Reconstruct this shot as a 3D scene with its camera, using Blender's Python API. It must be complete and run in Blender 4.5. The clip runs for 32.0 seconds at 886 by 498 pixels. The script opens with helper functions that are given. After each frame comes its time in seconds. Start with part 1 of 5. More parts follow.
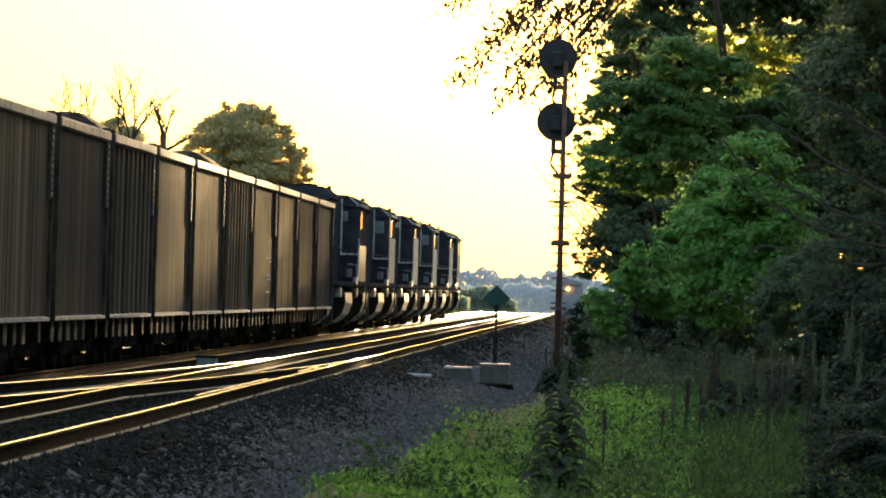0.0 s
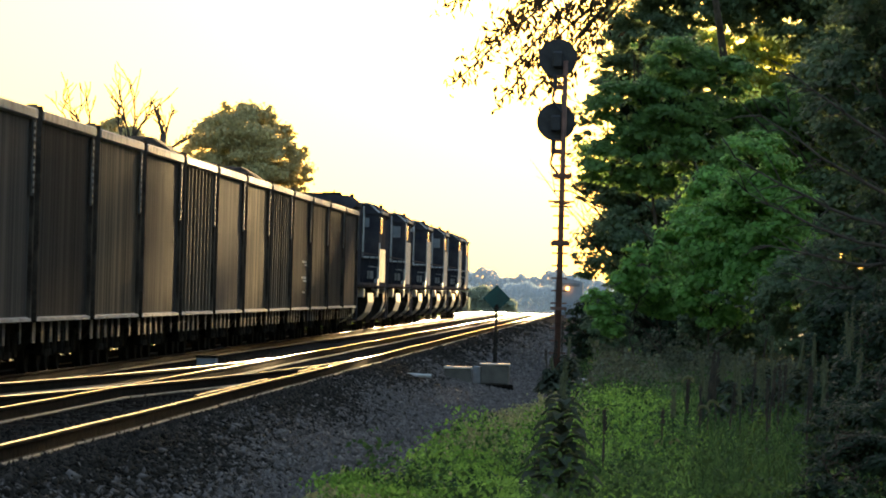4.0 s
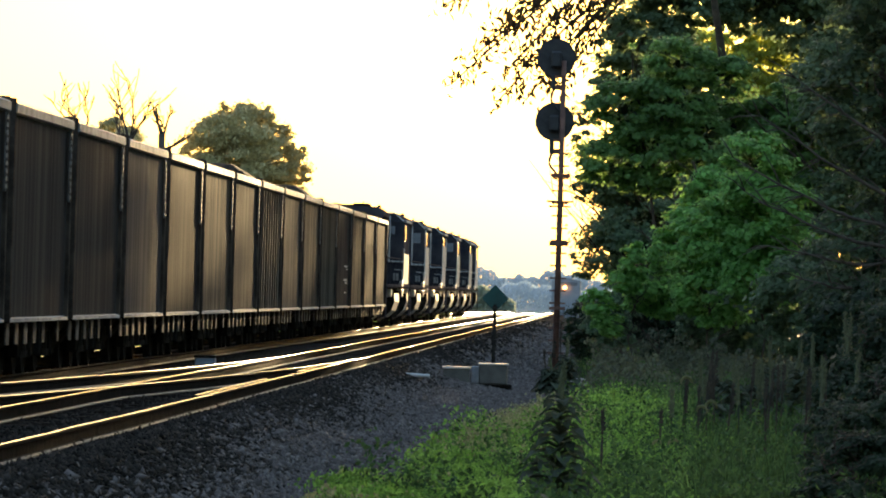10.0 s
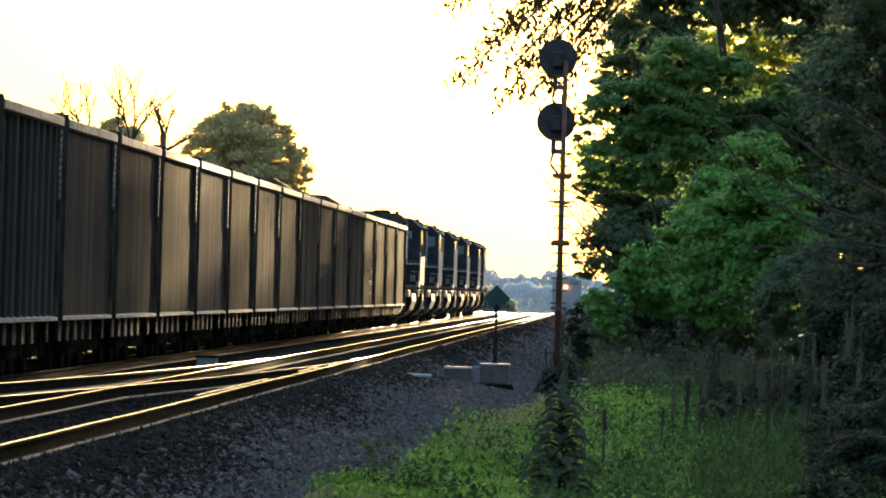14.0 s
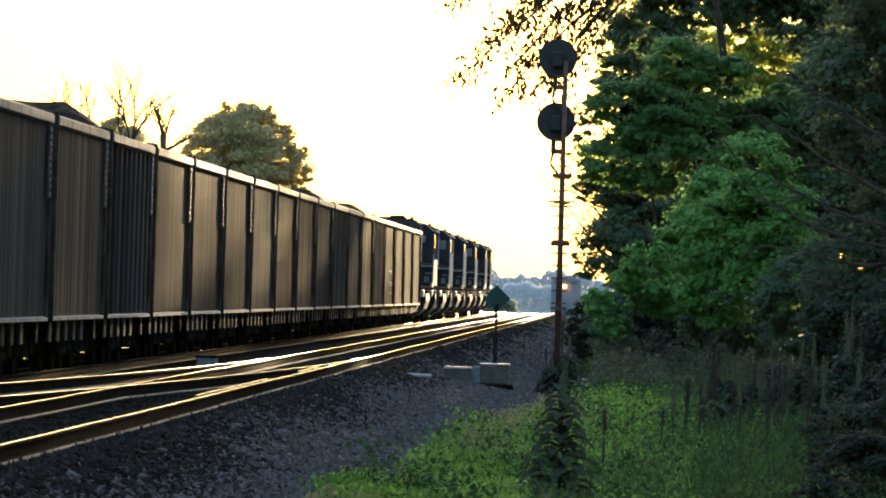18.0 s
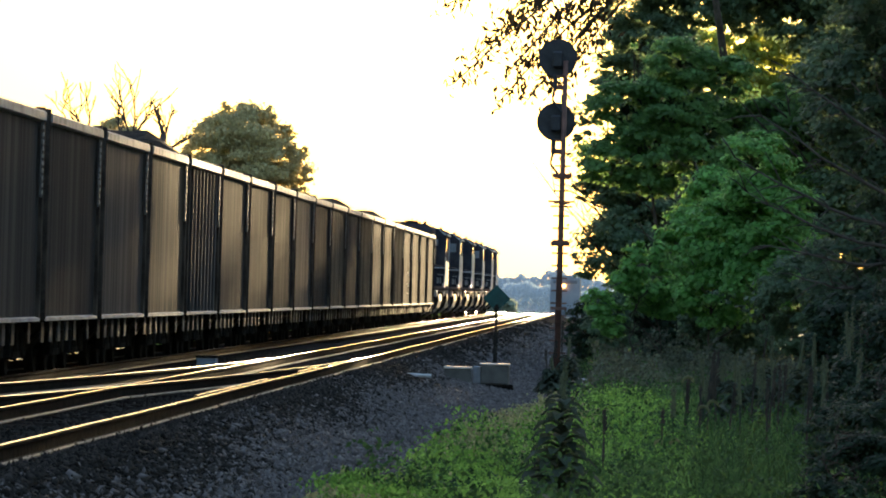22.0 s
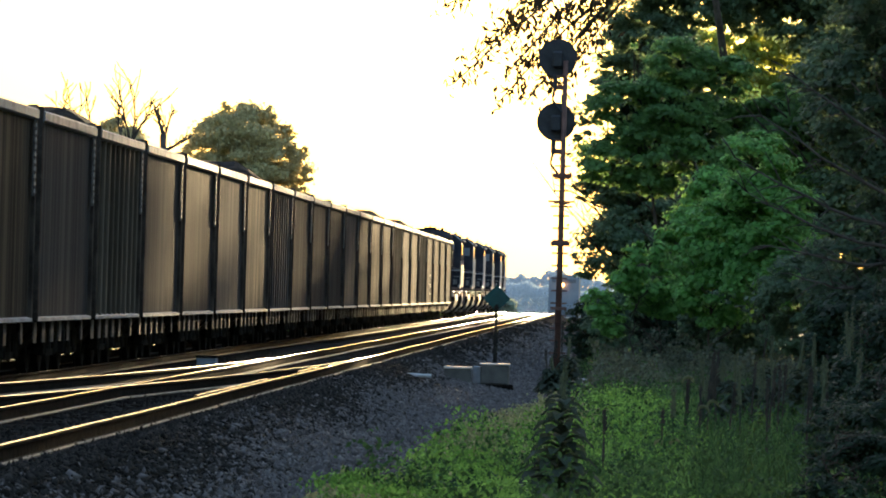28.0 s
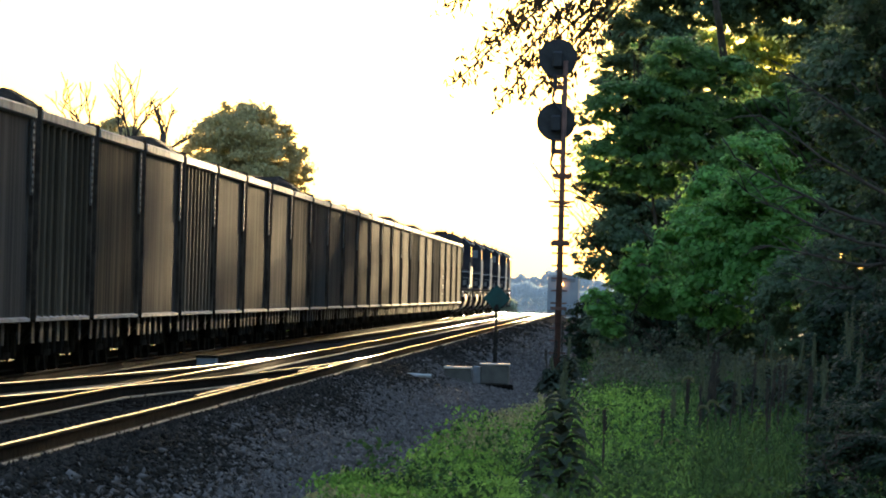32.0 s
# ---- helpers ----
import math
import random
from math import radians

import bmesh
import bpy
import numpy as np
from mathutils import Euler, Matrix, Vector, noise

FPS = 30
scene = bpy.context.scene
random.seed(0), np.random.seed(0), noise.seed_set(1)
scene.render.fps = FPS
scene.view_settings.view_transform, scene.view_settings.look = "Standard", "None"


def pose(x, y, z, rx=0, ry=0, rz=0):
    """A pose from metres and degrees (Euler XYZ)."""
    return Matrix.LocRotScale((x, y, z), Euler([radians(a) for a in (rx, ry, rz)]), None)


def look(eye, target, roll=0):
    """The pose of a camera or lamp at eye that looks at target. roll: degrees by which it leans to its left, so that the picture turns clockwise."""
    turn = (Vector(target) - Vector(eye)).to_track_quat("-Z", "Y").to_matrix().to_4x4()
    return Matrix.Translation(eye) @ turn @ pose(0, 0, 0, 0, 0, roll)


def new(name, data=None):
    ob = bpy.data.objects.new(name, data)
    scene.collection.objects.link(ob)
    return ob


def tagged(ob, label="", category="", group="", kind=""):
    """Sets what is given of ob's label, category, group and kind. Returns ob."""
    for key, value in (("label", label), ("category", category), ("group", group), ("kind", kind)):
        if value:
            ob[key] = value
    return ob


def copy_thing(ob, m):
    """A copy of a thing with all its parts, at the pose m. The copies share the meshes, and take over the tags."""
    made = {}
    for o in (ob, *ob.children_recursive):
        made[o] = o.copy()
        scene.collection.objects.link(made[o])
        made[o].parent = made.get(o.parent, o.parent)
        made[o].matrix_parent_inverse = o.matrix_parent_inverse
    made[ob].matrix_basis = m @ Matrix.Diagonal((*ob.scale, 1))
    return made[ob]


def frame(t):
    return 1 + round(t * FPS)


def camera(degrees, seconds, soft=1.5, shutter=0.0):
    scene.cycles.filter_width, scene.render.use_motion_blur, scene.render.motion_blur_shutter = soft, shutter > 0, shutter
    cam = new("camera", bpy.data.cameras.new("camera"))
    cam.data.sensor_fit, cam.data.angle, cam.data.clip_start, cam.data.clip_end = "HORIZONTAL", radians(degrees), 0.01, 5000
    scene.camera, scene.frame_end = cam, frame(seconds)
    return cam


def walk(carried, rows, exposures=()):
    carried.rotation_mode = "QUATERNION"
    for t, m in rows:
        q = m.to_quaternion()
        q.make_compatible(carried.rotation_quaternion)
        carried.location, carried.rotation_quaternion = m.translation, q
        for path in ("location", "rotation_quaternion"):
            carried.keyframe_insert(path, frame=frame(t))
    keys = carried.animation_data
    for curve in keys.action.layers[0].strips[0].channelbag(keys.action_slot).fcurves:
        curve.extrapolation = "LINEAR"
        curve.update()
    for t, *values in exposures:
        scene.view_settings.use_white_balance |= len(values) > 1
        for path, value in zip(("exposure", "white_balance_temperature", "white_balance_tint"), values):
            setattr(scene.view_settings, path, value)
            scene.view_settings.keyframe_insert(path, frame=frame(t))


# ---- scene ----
# The track runs along +Y, z = 0 is the top of the rails, the eye stands beside the line at x = 0, y = 0.
EYE = (0.0, 0.0, 1.40)
YAW, PITCH, ROLL = 1.860, 0.425, 1.70          # degrees left of the track, up, and lean
cam = camera(9.056, 32.0, soft=1.9)


def aim(yaw_off=0.0, pitch_off=0.0):
    """The camera's pose, with a small swing of the tripod head in degrees (positive: to the right)."""
    a, b = radians(YAW - yaw_off), radians(PITCH + pitch_off)
    d = Vector((-math.sin(a) * math.cos(b), math.cos(a) * math.cos(b), math.sin(b)))
    return look(EYE, Vector(EYE) + d * 100.0, ROLL)


walk(cam, [(0.0, aim()), (8.0, aim()), (8.5, aim(0.009)), (9.0, aim(0.019)), (9.5, aim(0.023)), (10.0, aim(0.016)),
           (10.5, aim(0.013)), (11.0, aim(0.031)), (11.5, aim(0.008)), (12.0, aim(0.001)), (12.5, aim()),
           (24.5, aim()), (25.0, aim(0.010)), (25.5, aim(0.023)), (26.5, aim(0.012)), (27.5, aim()), (32.0, aim())],
     exposures=[(0.0, 2.35, 7600, 1), (6.0, 2.35, 7250, 1), (13.0, 2.35, 6750, 1), (20.0, 2.35, 6450, 1), (32.0, 2.35, 6350, 1)])

# ---- light: a low evening sun ahead, a little to the right of the line ----
SUN_AZ, SUN_EL = 4.5, 4.7
world = bpy.data.worlds.new("world")
scene.world = world
world.use_nodes = True
wn, wl = world.node_tree.nodes, world.node_tree.links
sky = wn.new("ShaderNodeTexSky")
sky.sky_type, sky.sun_disc = "NISHITA", False
sky.sun_elevation, sky.sun_rotation = radians(SUN_EL), radians(SUN_AZ)
sky.air_density, sky.dust_density, sky.ozone_density = 1.0, 2.1, 1.0
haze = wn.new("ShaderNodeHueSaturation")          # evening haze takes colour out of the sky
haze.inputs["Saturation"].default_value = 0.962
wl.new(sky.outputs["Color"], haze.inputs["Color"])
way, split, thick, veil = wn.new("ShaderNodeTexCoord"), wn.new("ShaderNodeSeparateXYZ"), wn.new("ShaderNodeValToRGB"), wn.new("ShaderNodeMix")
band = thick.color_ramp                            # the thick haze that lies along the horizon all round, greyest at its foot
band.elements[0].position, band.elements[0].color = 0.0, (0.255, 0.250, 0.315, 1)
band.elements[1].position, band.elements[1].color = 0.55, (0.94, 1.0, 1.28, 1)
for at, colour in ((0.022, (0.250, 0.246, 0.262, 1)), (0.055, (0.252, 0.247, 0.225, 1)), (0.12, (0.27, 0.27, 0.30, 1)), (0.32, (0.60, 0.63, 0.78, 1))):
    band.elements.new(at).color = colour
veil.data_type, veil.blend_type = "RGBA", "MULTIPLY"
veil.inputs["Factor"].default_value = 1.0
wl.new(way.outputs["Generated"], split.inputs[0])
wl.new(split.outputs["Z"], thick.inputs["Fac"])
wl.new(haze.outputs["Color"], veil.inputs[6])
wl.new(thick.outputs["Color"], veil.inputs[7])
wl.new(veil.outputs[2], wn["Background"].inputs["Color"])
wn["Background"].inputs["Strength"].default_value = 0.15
sun = new("sun", bpy.data.lights.new("sun", "SUN"))
sun.data.energy, sun.data.angle, sun.data.color = 3.5, radians(0.6), (1.0, 0.70, 0.40)
SUN_DIR = Vector((math.sin(radians(SUN_AZ)) * math.cos(radians(SUN_EL)), math.cos(radians(SUN_AZ)) * math.cos(radians(SUN_EL)), math.sin(radians(SUN_EL))))
sun.matrix_world = look(SUN_DIR * 200, (0, 0, 0))


# ---- materials ----
def surface(name, c1, c2, scale=3.0, rough=0.7, metal=0.0, bump=0.2, fine=40.0, spec=0.5, vary=0.0, stretch=(1, 1, 1), rough2=None,
            translucent=None, island=0.0):
    """Two colours mixed by noise at two scales, with bump; vary: brightness from object to object."""
    m = bpy.data.materials.new(name)
    m.use_nodes = True
    n, l = m.node_tree.nodes, m.node_tree.links
    b = n["Principled BSDF"]
    tc = n.new("ShaderNodeTexCoord")
    mp = n.new("ShaderNodeMapping")
    mp.inputs["Scale"].default_value = stretch
    l.new(tc.outputs["Object"], mp.inputs["Vector"])
    n1, n2 = n.new("ShaderNodeTexNoise"), n.new("ShaderNodeTexNoise")
    for k, s, d in ((n1, scale, 5.0), (n2, fine, 3.0)):
        k.inputs["Scale"].default_value, k.inputs["Detail"].default_value = s, d
        l.new(mp.outputs["Vector"], k.inputs["Vector"])
    ramp = n.new("ShaderNodeValToRGB")
    ramp.color_ramp.elements[0].position, ramp.color_ramp.elements[1].position = 0.35, 0.68
    ramp.color_ramp.elements[0].color, ramp.color_ramp.elements[1].color = (*c1, 1), (*c2, 1)
    mix = n.new("ShaderNodeMath")
    mix.operation = "MULTIPLY_ADD"
    mix.inputs[1].default_value, mix.inputs[2].default_value = 0.35, -0.17
    l.new(n2.outputs["Fac"], mix.inputs[0])
    add = n.new("ShaderNodeMath")
    l.new(n1.outputs["Fac"], add.inputs[0])
    l.new(mix.outputs[0], add.inputs[1])
    l.new(add.outputs[0], ramp.inputs["Fac"])
    col = ramp.outputs["Color"]
    for amount, source in ((vary, "object"), (island, "island")):
        if amount:
            src = n.new("ShaderNodeObjectInfo" if source == "object" else "ShaderNodeNewGeometry")
            hsv = n.new("ShaderNodeHueSaturation")
            mr = n.new("ShaderNodeMapRange")
            mr.inputs["To Min"].default_value, mr.inputs["To Max"].default_value = 1 - amount, 1 + amount
            l.new(src.outputs["Random" if source == "object" else "Random Per Island"], mr.inputs["Value"])
            l.new(mr.outputs["Result"], hsv.inputs["Value"])
            l.new(col, hsv.inputs["Color"])
            col = hsv.outputs["Color"]
    l.new(col, b.inputs["Base Color"])
    b.inputs["Metallic"].default_value = metal
    b.inputs["Specular IOR Level"].default_value = spec
    rr = n.new("ShaderNodeMapRange")
    rr.inputs["To Min"].default_value, rr.inputs["To Max"].default_value = rough, rough if rough2 is None else rough2
    l.new(n1.outputs["Fac"], rr.inputs["Value"])
    l.new(rr.outputs["Result"], b.inputs["Roughness"])
    if bump:
        bp = n.new("ShaderNodeBump")
        bp.inputs["Strength"].default_value, bp.inputs["Distance"].default_value = bump, 0.02
        l.new(n2.outputs["Fac"], bp.inputs["Height"])
        l.new(bp.outputs["Normal"], b.inputs["Normal"])
    if translucent:
        tr = n.new("ShaderNodeBsdfTranslucent")
        hs = n.new("ShaderNodeHueSaturation")
        hs.inputs["Hue"].default_value, hs.inputs["Saturation"].default_value, hs.inputs["Value"].default_value = 0.485, 1.0, translucent
        l.new(col, hs.inputs["Color"])
        l.new(hs.outputs["Color"], tr.inputs["Color"])
        ad = n.new("ShaderNodeMixShader")
        ad.inputs["Fac"].default_value = 0.5
        l.new(b.outputs[0], ad.inputs[1])
        l.new(tr.outputs[0], ad.inputs[2])
        l.new(ad.outputs[0], n["Material Output"].inputs["Surface"])
    return m


def glow(name, colour, strength):
    m = bpy.data.materials.new(name)
    m.use_nodes = True
    b = m.node_tree.nodes["Principled BSDF"]
    b.inputs["Base Color"].default_value = (*colour, 1)
    b.inputs["Emission Color"].default_value = (*colour, 1)
    b.inputs["Emission Strength"].default_value = strength
    return m


GRAVEL_BED = surface("gravel_bed", (0.024, 0.022, 0.020), (0.058, 0.053, 0.048), 9.0, 0.95, bump=0.9, fine=22.0, spec=0.0)
STONE = surface("crushed_stone", (0.075, 0.066, 0.061), (0.175, 0.156, 0.143), 4.0, 0.9, bump=0.3, fine=50, island=0.34, spec=0.04)
DARK_STONE = surface("oily_stone", (0.017, 0.015, 0.012), (0.046, 0.041, 0.034), 4.0, 0.9, bump=0.3, fine=50, island=0.34, spec=0.04)
SOIL = surface("weedy_soil", (0.03, 0.035, 0.015), (0.06, 0.075, 0.025), 0.6, 0.95, bump=0.6, fine=9)
RUST_RAIL = surface("rusty_rail_steel", (0.011, 0.010, 0.009), (0.028, 0.025, 0.021), 5.0, 0.45, 0.0, 0.2, rough2=0.6, spec=0.0007)
FOOT_STEEL = surface("scuffed_rail_foot", (0.07, 0.067, 0.057), (0.16, 0.152, 0.13), 6.0, 0.6, 0.0, 0.3, spec=0.1)
BRIGHT_RAIL = surface("polished_rail_head", (0.40, 0.46, 0.56), (0.52, 0.58, 0.68), 3.0, 0.15, 1.0, 0.01, rough2=0.22)
TIE = surface("creosoted_wood", (0.012, 0.010, 0.008), (0.042, 0.034, 0.027), 3.0, 0.85, bump=0.6, stretch=(0.3, 2, 2), vary=0.35, spec=0.0)
BLACK_STEEL = surface("grimy_black_steel", (0.014, 0.013, 0.011), (0.042, 0.038, 0.032), 3.0, 0.8, 0.0, 0.2, rough2=0.95, spec=0.0)
CAR_SIDE = surface("weathered_car_side", (0.040, 0.035, 0.028), (0.145, 0.117, 0.083), 1.0, 0.7, 0.0, 0.6, fine=14, spec=0.001,
                   stretch=(1, 4.5, 0.10), vary=0.35, rough2=0.85)
CAR_SIDE_GREY = surface("weathered_grey_car_side", (0.041, 0.039, 0.036), (0.084, 0.078, 0.070), 1.0, 0.7, 0.0, 0.6, fine=14, spec=0.001,
                        stretch=(1, 4.5, 0.10), vary=0.3, rough2=0.85)
CAR_EDGE = surface("worn_car_edge_steel", (0.18, 0.175, 0.165), (0.35, 0.34, 0.33), 2.0, 0.6, 0.0, 0.2, fine=25, spec=0.15)
DUSTY = surface("dusty_bracket_steel", (0.036, 0.034, 0.031), (0.098, 0.092, 0.083), 5.0, 0.8, 0.0, 0.2, spec=0.05, vary=0.4)
LADDER = surface("chalky_ladder_steel", (0.09, 0.087, 0.08), (0.19, 0.183, 0.172), 5.0, 0.7, 0.0, 0.2, spec=0.1)
COAL = surface("coal", (0.006, 0.0055, 0.005), (0.022, 0.019, 0.016), 6.0, 0.9, spec=0.1, bump=1.0, fine=18)
# a lifted, slightly blue black: haze over the engines is in the paint
LOCO_BLACK = surface("black_locomotive_paint", (0.034, 0.035, 0.043), (0.075, 0.075, 0.085), 1.5, 0.6, spec=0.0, bump=0.05, rough2=0.7)
# pale enough to hold the sun on cab sides; stencil bars share it
LOCO_GREY = surface("dusty_grey_paint", (0.30, 0.295, 0.28), (0.56, 0.545, 0.52), 2.0, 0.7, bump=0.5, spec=0.0)
# dusty paint kept pale for the sun's glint along tank and pilots
LOCO_TANK = surface("dusty_tank_paint", (0.36, 0.35, 0.33), (0.58, 0.565, 0.53), 2.0, 0.4, bump=0.15, spec=0.3)
WHITE = surface("dirty_white_paint", (0.52, 0.51, 0.48), (0.74, 0.73, 0.70), 4.0, 0.55, bump=0.05, spec=0.1)
MAST = surface("rusty_mast", (0.085, 0.042, 0.032), (0.19, 0.095, 0.065), 4.0, 0.65, 0.2, 0.2)
SIGNAL_BLACK = surface("flat_black_signal_paint", (0.014, 0.015, 0.018), (0.03, 0.032, 0.036), 5.0, 0.6, bump=0.1)
GREEN_SIGN = surface("green_target_paint", (0.003, 0.045, 0.038), (0.006, 0.07, 0.058), 4.0, 0.5, bump=0.03)
ALU = surface("weathered_aluminium_paint", (0.30, 0.31, 0.32), (0.48, 0.49, 0.50), 4.0, 0.5, 0.3, 0.08)
LID = surface("worn_lid_steel", (0.50, 0.50, 0.49), (0.68, 0.68, 0.67), 4.0, 0.3, 0.8, 0.05, rough2=0.42)
TAN = surface("tan_machine_paint", (0.075, 0.068, 0.056), (0.13, 0.118, 0.097), 4.0, 0.55, 0.0, 0.1)
BARK = surface("bark", (0.035, 0.026, 0.018), (0.09, 0.07, 0.05), 5.0, 0.9, bump=0.8, fine=16, stretch=(1, 1, 0.3))
DEADWOOD = surface("bleached_dead_wood", (0.05, 0.042, 0.034), (0.10, 0.082, 0.066), 3.0, 0.85, bump=0.4)


def leaf_mat(name, dark, light, trans=2.0, island=0.35):
    return surface(name, dark, light, 0.35, 0.55, bump=0.0, fine=3.0, spec=0.2, translucent=trans, island=island)


LEAF_MID = leaf_mat("maple_leaf", (0.11, 0.215, 0.072), (0.165, 0.295, 0.095), 1.6)
LEAF_BRIGHT = leaf_mat("sapling_leaf", (0.15, 0.32, 0.085), (0.22, 0.42, 0.115), 1.5)
LEAF_DARK = leaf_mat("dark_leaf", (0.098, 0.155, 0.086), (0.145, 0.205, 0.108), 1.5)
# dull brownish green with the shade beneath the trees mixed in
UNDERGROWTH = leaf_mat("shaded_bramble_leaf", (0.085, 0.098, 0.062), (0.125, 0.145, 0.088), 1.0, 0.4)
LEAF_DEEP = leaf_mat("deep_green_leaf", (0.066, 0.102, 0.056), (0.10, 0.142, 0.072), 1.3)
# yellow of sun shining through leaves, put into the base colour
LEAF_SUNLIT = leaf_mat("yellowish_leaf", (0.24, 0.28, 0.055), (0.34, 0.38, 0.08), 1.6)
# the next two are paled: distance haze is mixed into the leaf colour
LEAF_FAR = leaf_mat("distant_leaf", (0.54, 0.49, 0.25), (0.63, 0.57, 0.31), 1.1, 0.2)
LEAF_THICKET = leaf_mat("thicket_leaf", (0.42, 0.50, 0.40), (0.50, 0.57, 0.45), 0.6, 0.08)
DARK_POST = surface("dark_rusty_post", (0.04, 0.032, 0.025), (0.095, 0.075, 0.057), 3.0, 0.8, 0.0, 0.2, spec=0.0)
# leaf green darkened by hand for shade inside crowns and under trees
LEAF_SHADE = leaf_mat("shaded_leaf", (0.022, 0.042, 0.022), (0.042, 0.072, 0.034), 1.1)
LEAF_HAZE = surface("far_bluish_leaf", (0.42, 0.52, 0.63), (0.47, 0.57, 0.68), 0.35, 0.9, bump=0.0, fine=3.0, spec=0.0, translucent=0.5, island=0.05)
backdrop = LEAF_HAZE.node_tree.nodes["Principled BSDF"]          # a kilometre of evening haze, put in as blue leaf colour and a faint glow
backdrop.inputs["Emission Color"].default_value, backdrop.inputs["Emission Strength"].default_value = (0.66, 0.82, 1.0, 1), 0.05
# dark brown: the backlit silhouette tone is put into the leaf colour
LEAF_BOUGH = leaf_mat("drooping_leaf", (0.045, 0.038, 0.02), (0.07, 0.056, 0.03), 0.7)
GRASS = leaf_mat("grass_blade", (0.08, 0.165, 0.045), (0.155, 0.265, 0.075), 1.2, 0.5)
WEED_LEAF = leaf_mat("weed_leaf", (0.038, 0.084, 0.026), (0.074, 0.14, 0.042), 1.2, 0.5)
WEED_BRIGHT = leaf_mat("young_weed_leaf", (0.105, 0.235, 0.04), (0.19, 0.35, 0.07), 1.5, 0.5)
SEED = leaf_mat("grass_seed_head", (0.20, 0.21, 0.10), (0.32, 0.325, 0.165), 1.2)
MULLEIN = leaf_mat("woolly_mullein_leaf", (0.06, 0.08, 0.05), (0.10, 0.125, 0.085), 0.8)
# bluish greys with the far engine's haze mixed in; the relay box shares one
HAZY_DARK = surface("sooty_dark_glass", (0.15, 0.175, 0.20), (0.20, 0.23, 0.26), 1.0, 0.8, bump=0.0, spec=0.0)
HAZY_GREY = surface("sooty_grey_paint", (0.24, 0.28, 0.32), (0.31, 0.35, 0.39), 1.0, 0.8, bump=0.0, spec=0.0)
STALK = surface("dry_brown_stalk", (0.03, 0.023, 0.015), (0.07, 0.052, 0.033), 8.0, 0.85, bump=0.5)
SPIKE = surface("green_flower_spike", (0.075, 0.085, 0.038), (0.13, 0.135, 0.06), 20.0, 0.8, bump=0.8)


# ---- mesh helpers ----
def link(name, bm, mat, parent=None, label="", smooth=False):
    me = bpy.data.meshes.new(name)
    bm.to_mesh(me)
    bm.free()
    if smooth:
        me.polygons.foreach_set("use_smooth", [True] * len(me.polygons))
    for m in (mat if isinstance(mat, (list, tuple)) else [mat]):
        me.materials.append(m)
    ob = new(name, me)
    if parent is not None:
        ob.parent = parent
    if label:
        ob["label"] = label
    return ob


def part(name, bm, mat, parent, label="", smooth=False):
    return link(name, bm, mat, parent, label, smooth)


def share(ob, m, parent=None):
    """Another object on the same mesh, at the pose m."""
    o = new(ob.name.split(".")[0], ob.data)
    o.parent = parent if parent is not None else ob.parent
    o.matrix_basis = m
    return o


def thing(name, m=None, label="", category="", group="", kind=""):
    e = new(name)
    e.empty_display_size = 0.2
    if m is not None:
        e.matrix_basis = m
    return tagged(e, label, category, group, kind)


def add_box(bm, x0, x1, y0, y1, z0, z1, bevel=0.0, m=None):
    r = bmesh.ops.create_cube(bm, size=1.0)
    vs = r["verts"]
    bmesh.ops.scale(bm, vec=(x1 - x0, y1 - y0, z1 - z0), verts=vs)
    bmesh.ops.translate(bm, vec=((x0 + x1) / 2, (y0 + y1) / 2, (z0 + z1) / 2), verts=vs)
    if m is not None:
        bmesh.ops.transform(bm, matrix=m, verts=vs)
    if bevel:
        es = list({e for v in vs for e in v.link_edges})
        bmesh.ops.bevel(bm, geom=es, offset=bevel, segments=1, affect="EDGES")


def box(x0, x1, y0, y1, z0, z1, bevel=0.0, m=None):
    bm = bmesh.new()
    add_box(bm, x0, x1, y0, y1, z0, z1, bevel, m)
    return bm


def add_tube(bm, pts, radii, sides=8):
    """A tapered tube through points."""
    rings = []
    for i, p in enumerate(pts):
        p = Vector(p)
        a = Vector(pts[min(i + 1, len(pts) - 1)]) - Vector(pts[max(i - 1, 0)])
        q = a.to_track_quat("Z", "Y")
        r = radii[i] if isinstance(radii, (list, tuple)) else radii
        rings.append([bm.verts.new(p + q @ Vector((math.cos(2 * math.pi * k / sides) * r, math.sin(2 * math.pi * k / sides) * r, 0))) for k in range(sides)])
    for a, b in zip(rings, rings[1:]):
        for k in range(sides):
            bm.faces.new((a[k], a[(k + 1) % sides], b[(k + 1) % sides], b[k]))
    bm.faces.new(list(reversed(rings[0])))
    bm.faces.new(rings[-1])


def tube(pts, radii, sides=8):
    bm = bmesh.new()
    add_tube(bm, pts, radii, sides)
    return bm


def prism(profile, y0, y1, bm=None):
    """A profile of (x, z) points, counter-clockwise, swept along y."""
    bm = bm or bmesh.new()
    a = [bm.verts.new((x, y0, z)) for x, z in profile]
    b = [bm.verts.new((x, y1, z)) for x, z in profile]
    n = len(profile)
    for i in range(n):
        bm.faces.new((a[i], b[i], b[(i + 1) % n], a[(i + 1) % n]))
    bm.faces.new(a)
    bm.faces.new(list(reversed(b)))
    bmesh.ops.recalc_face_normals(bm, faces=bm.faces)
    return bm


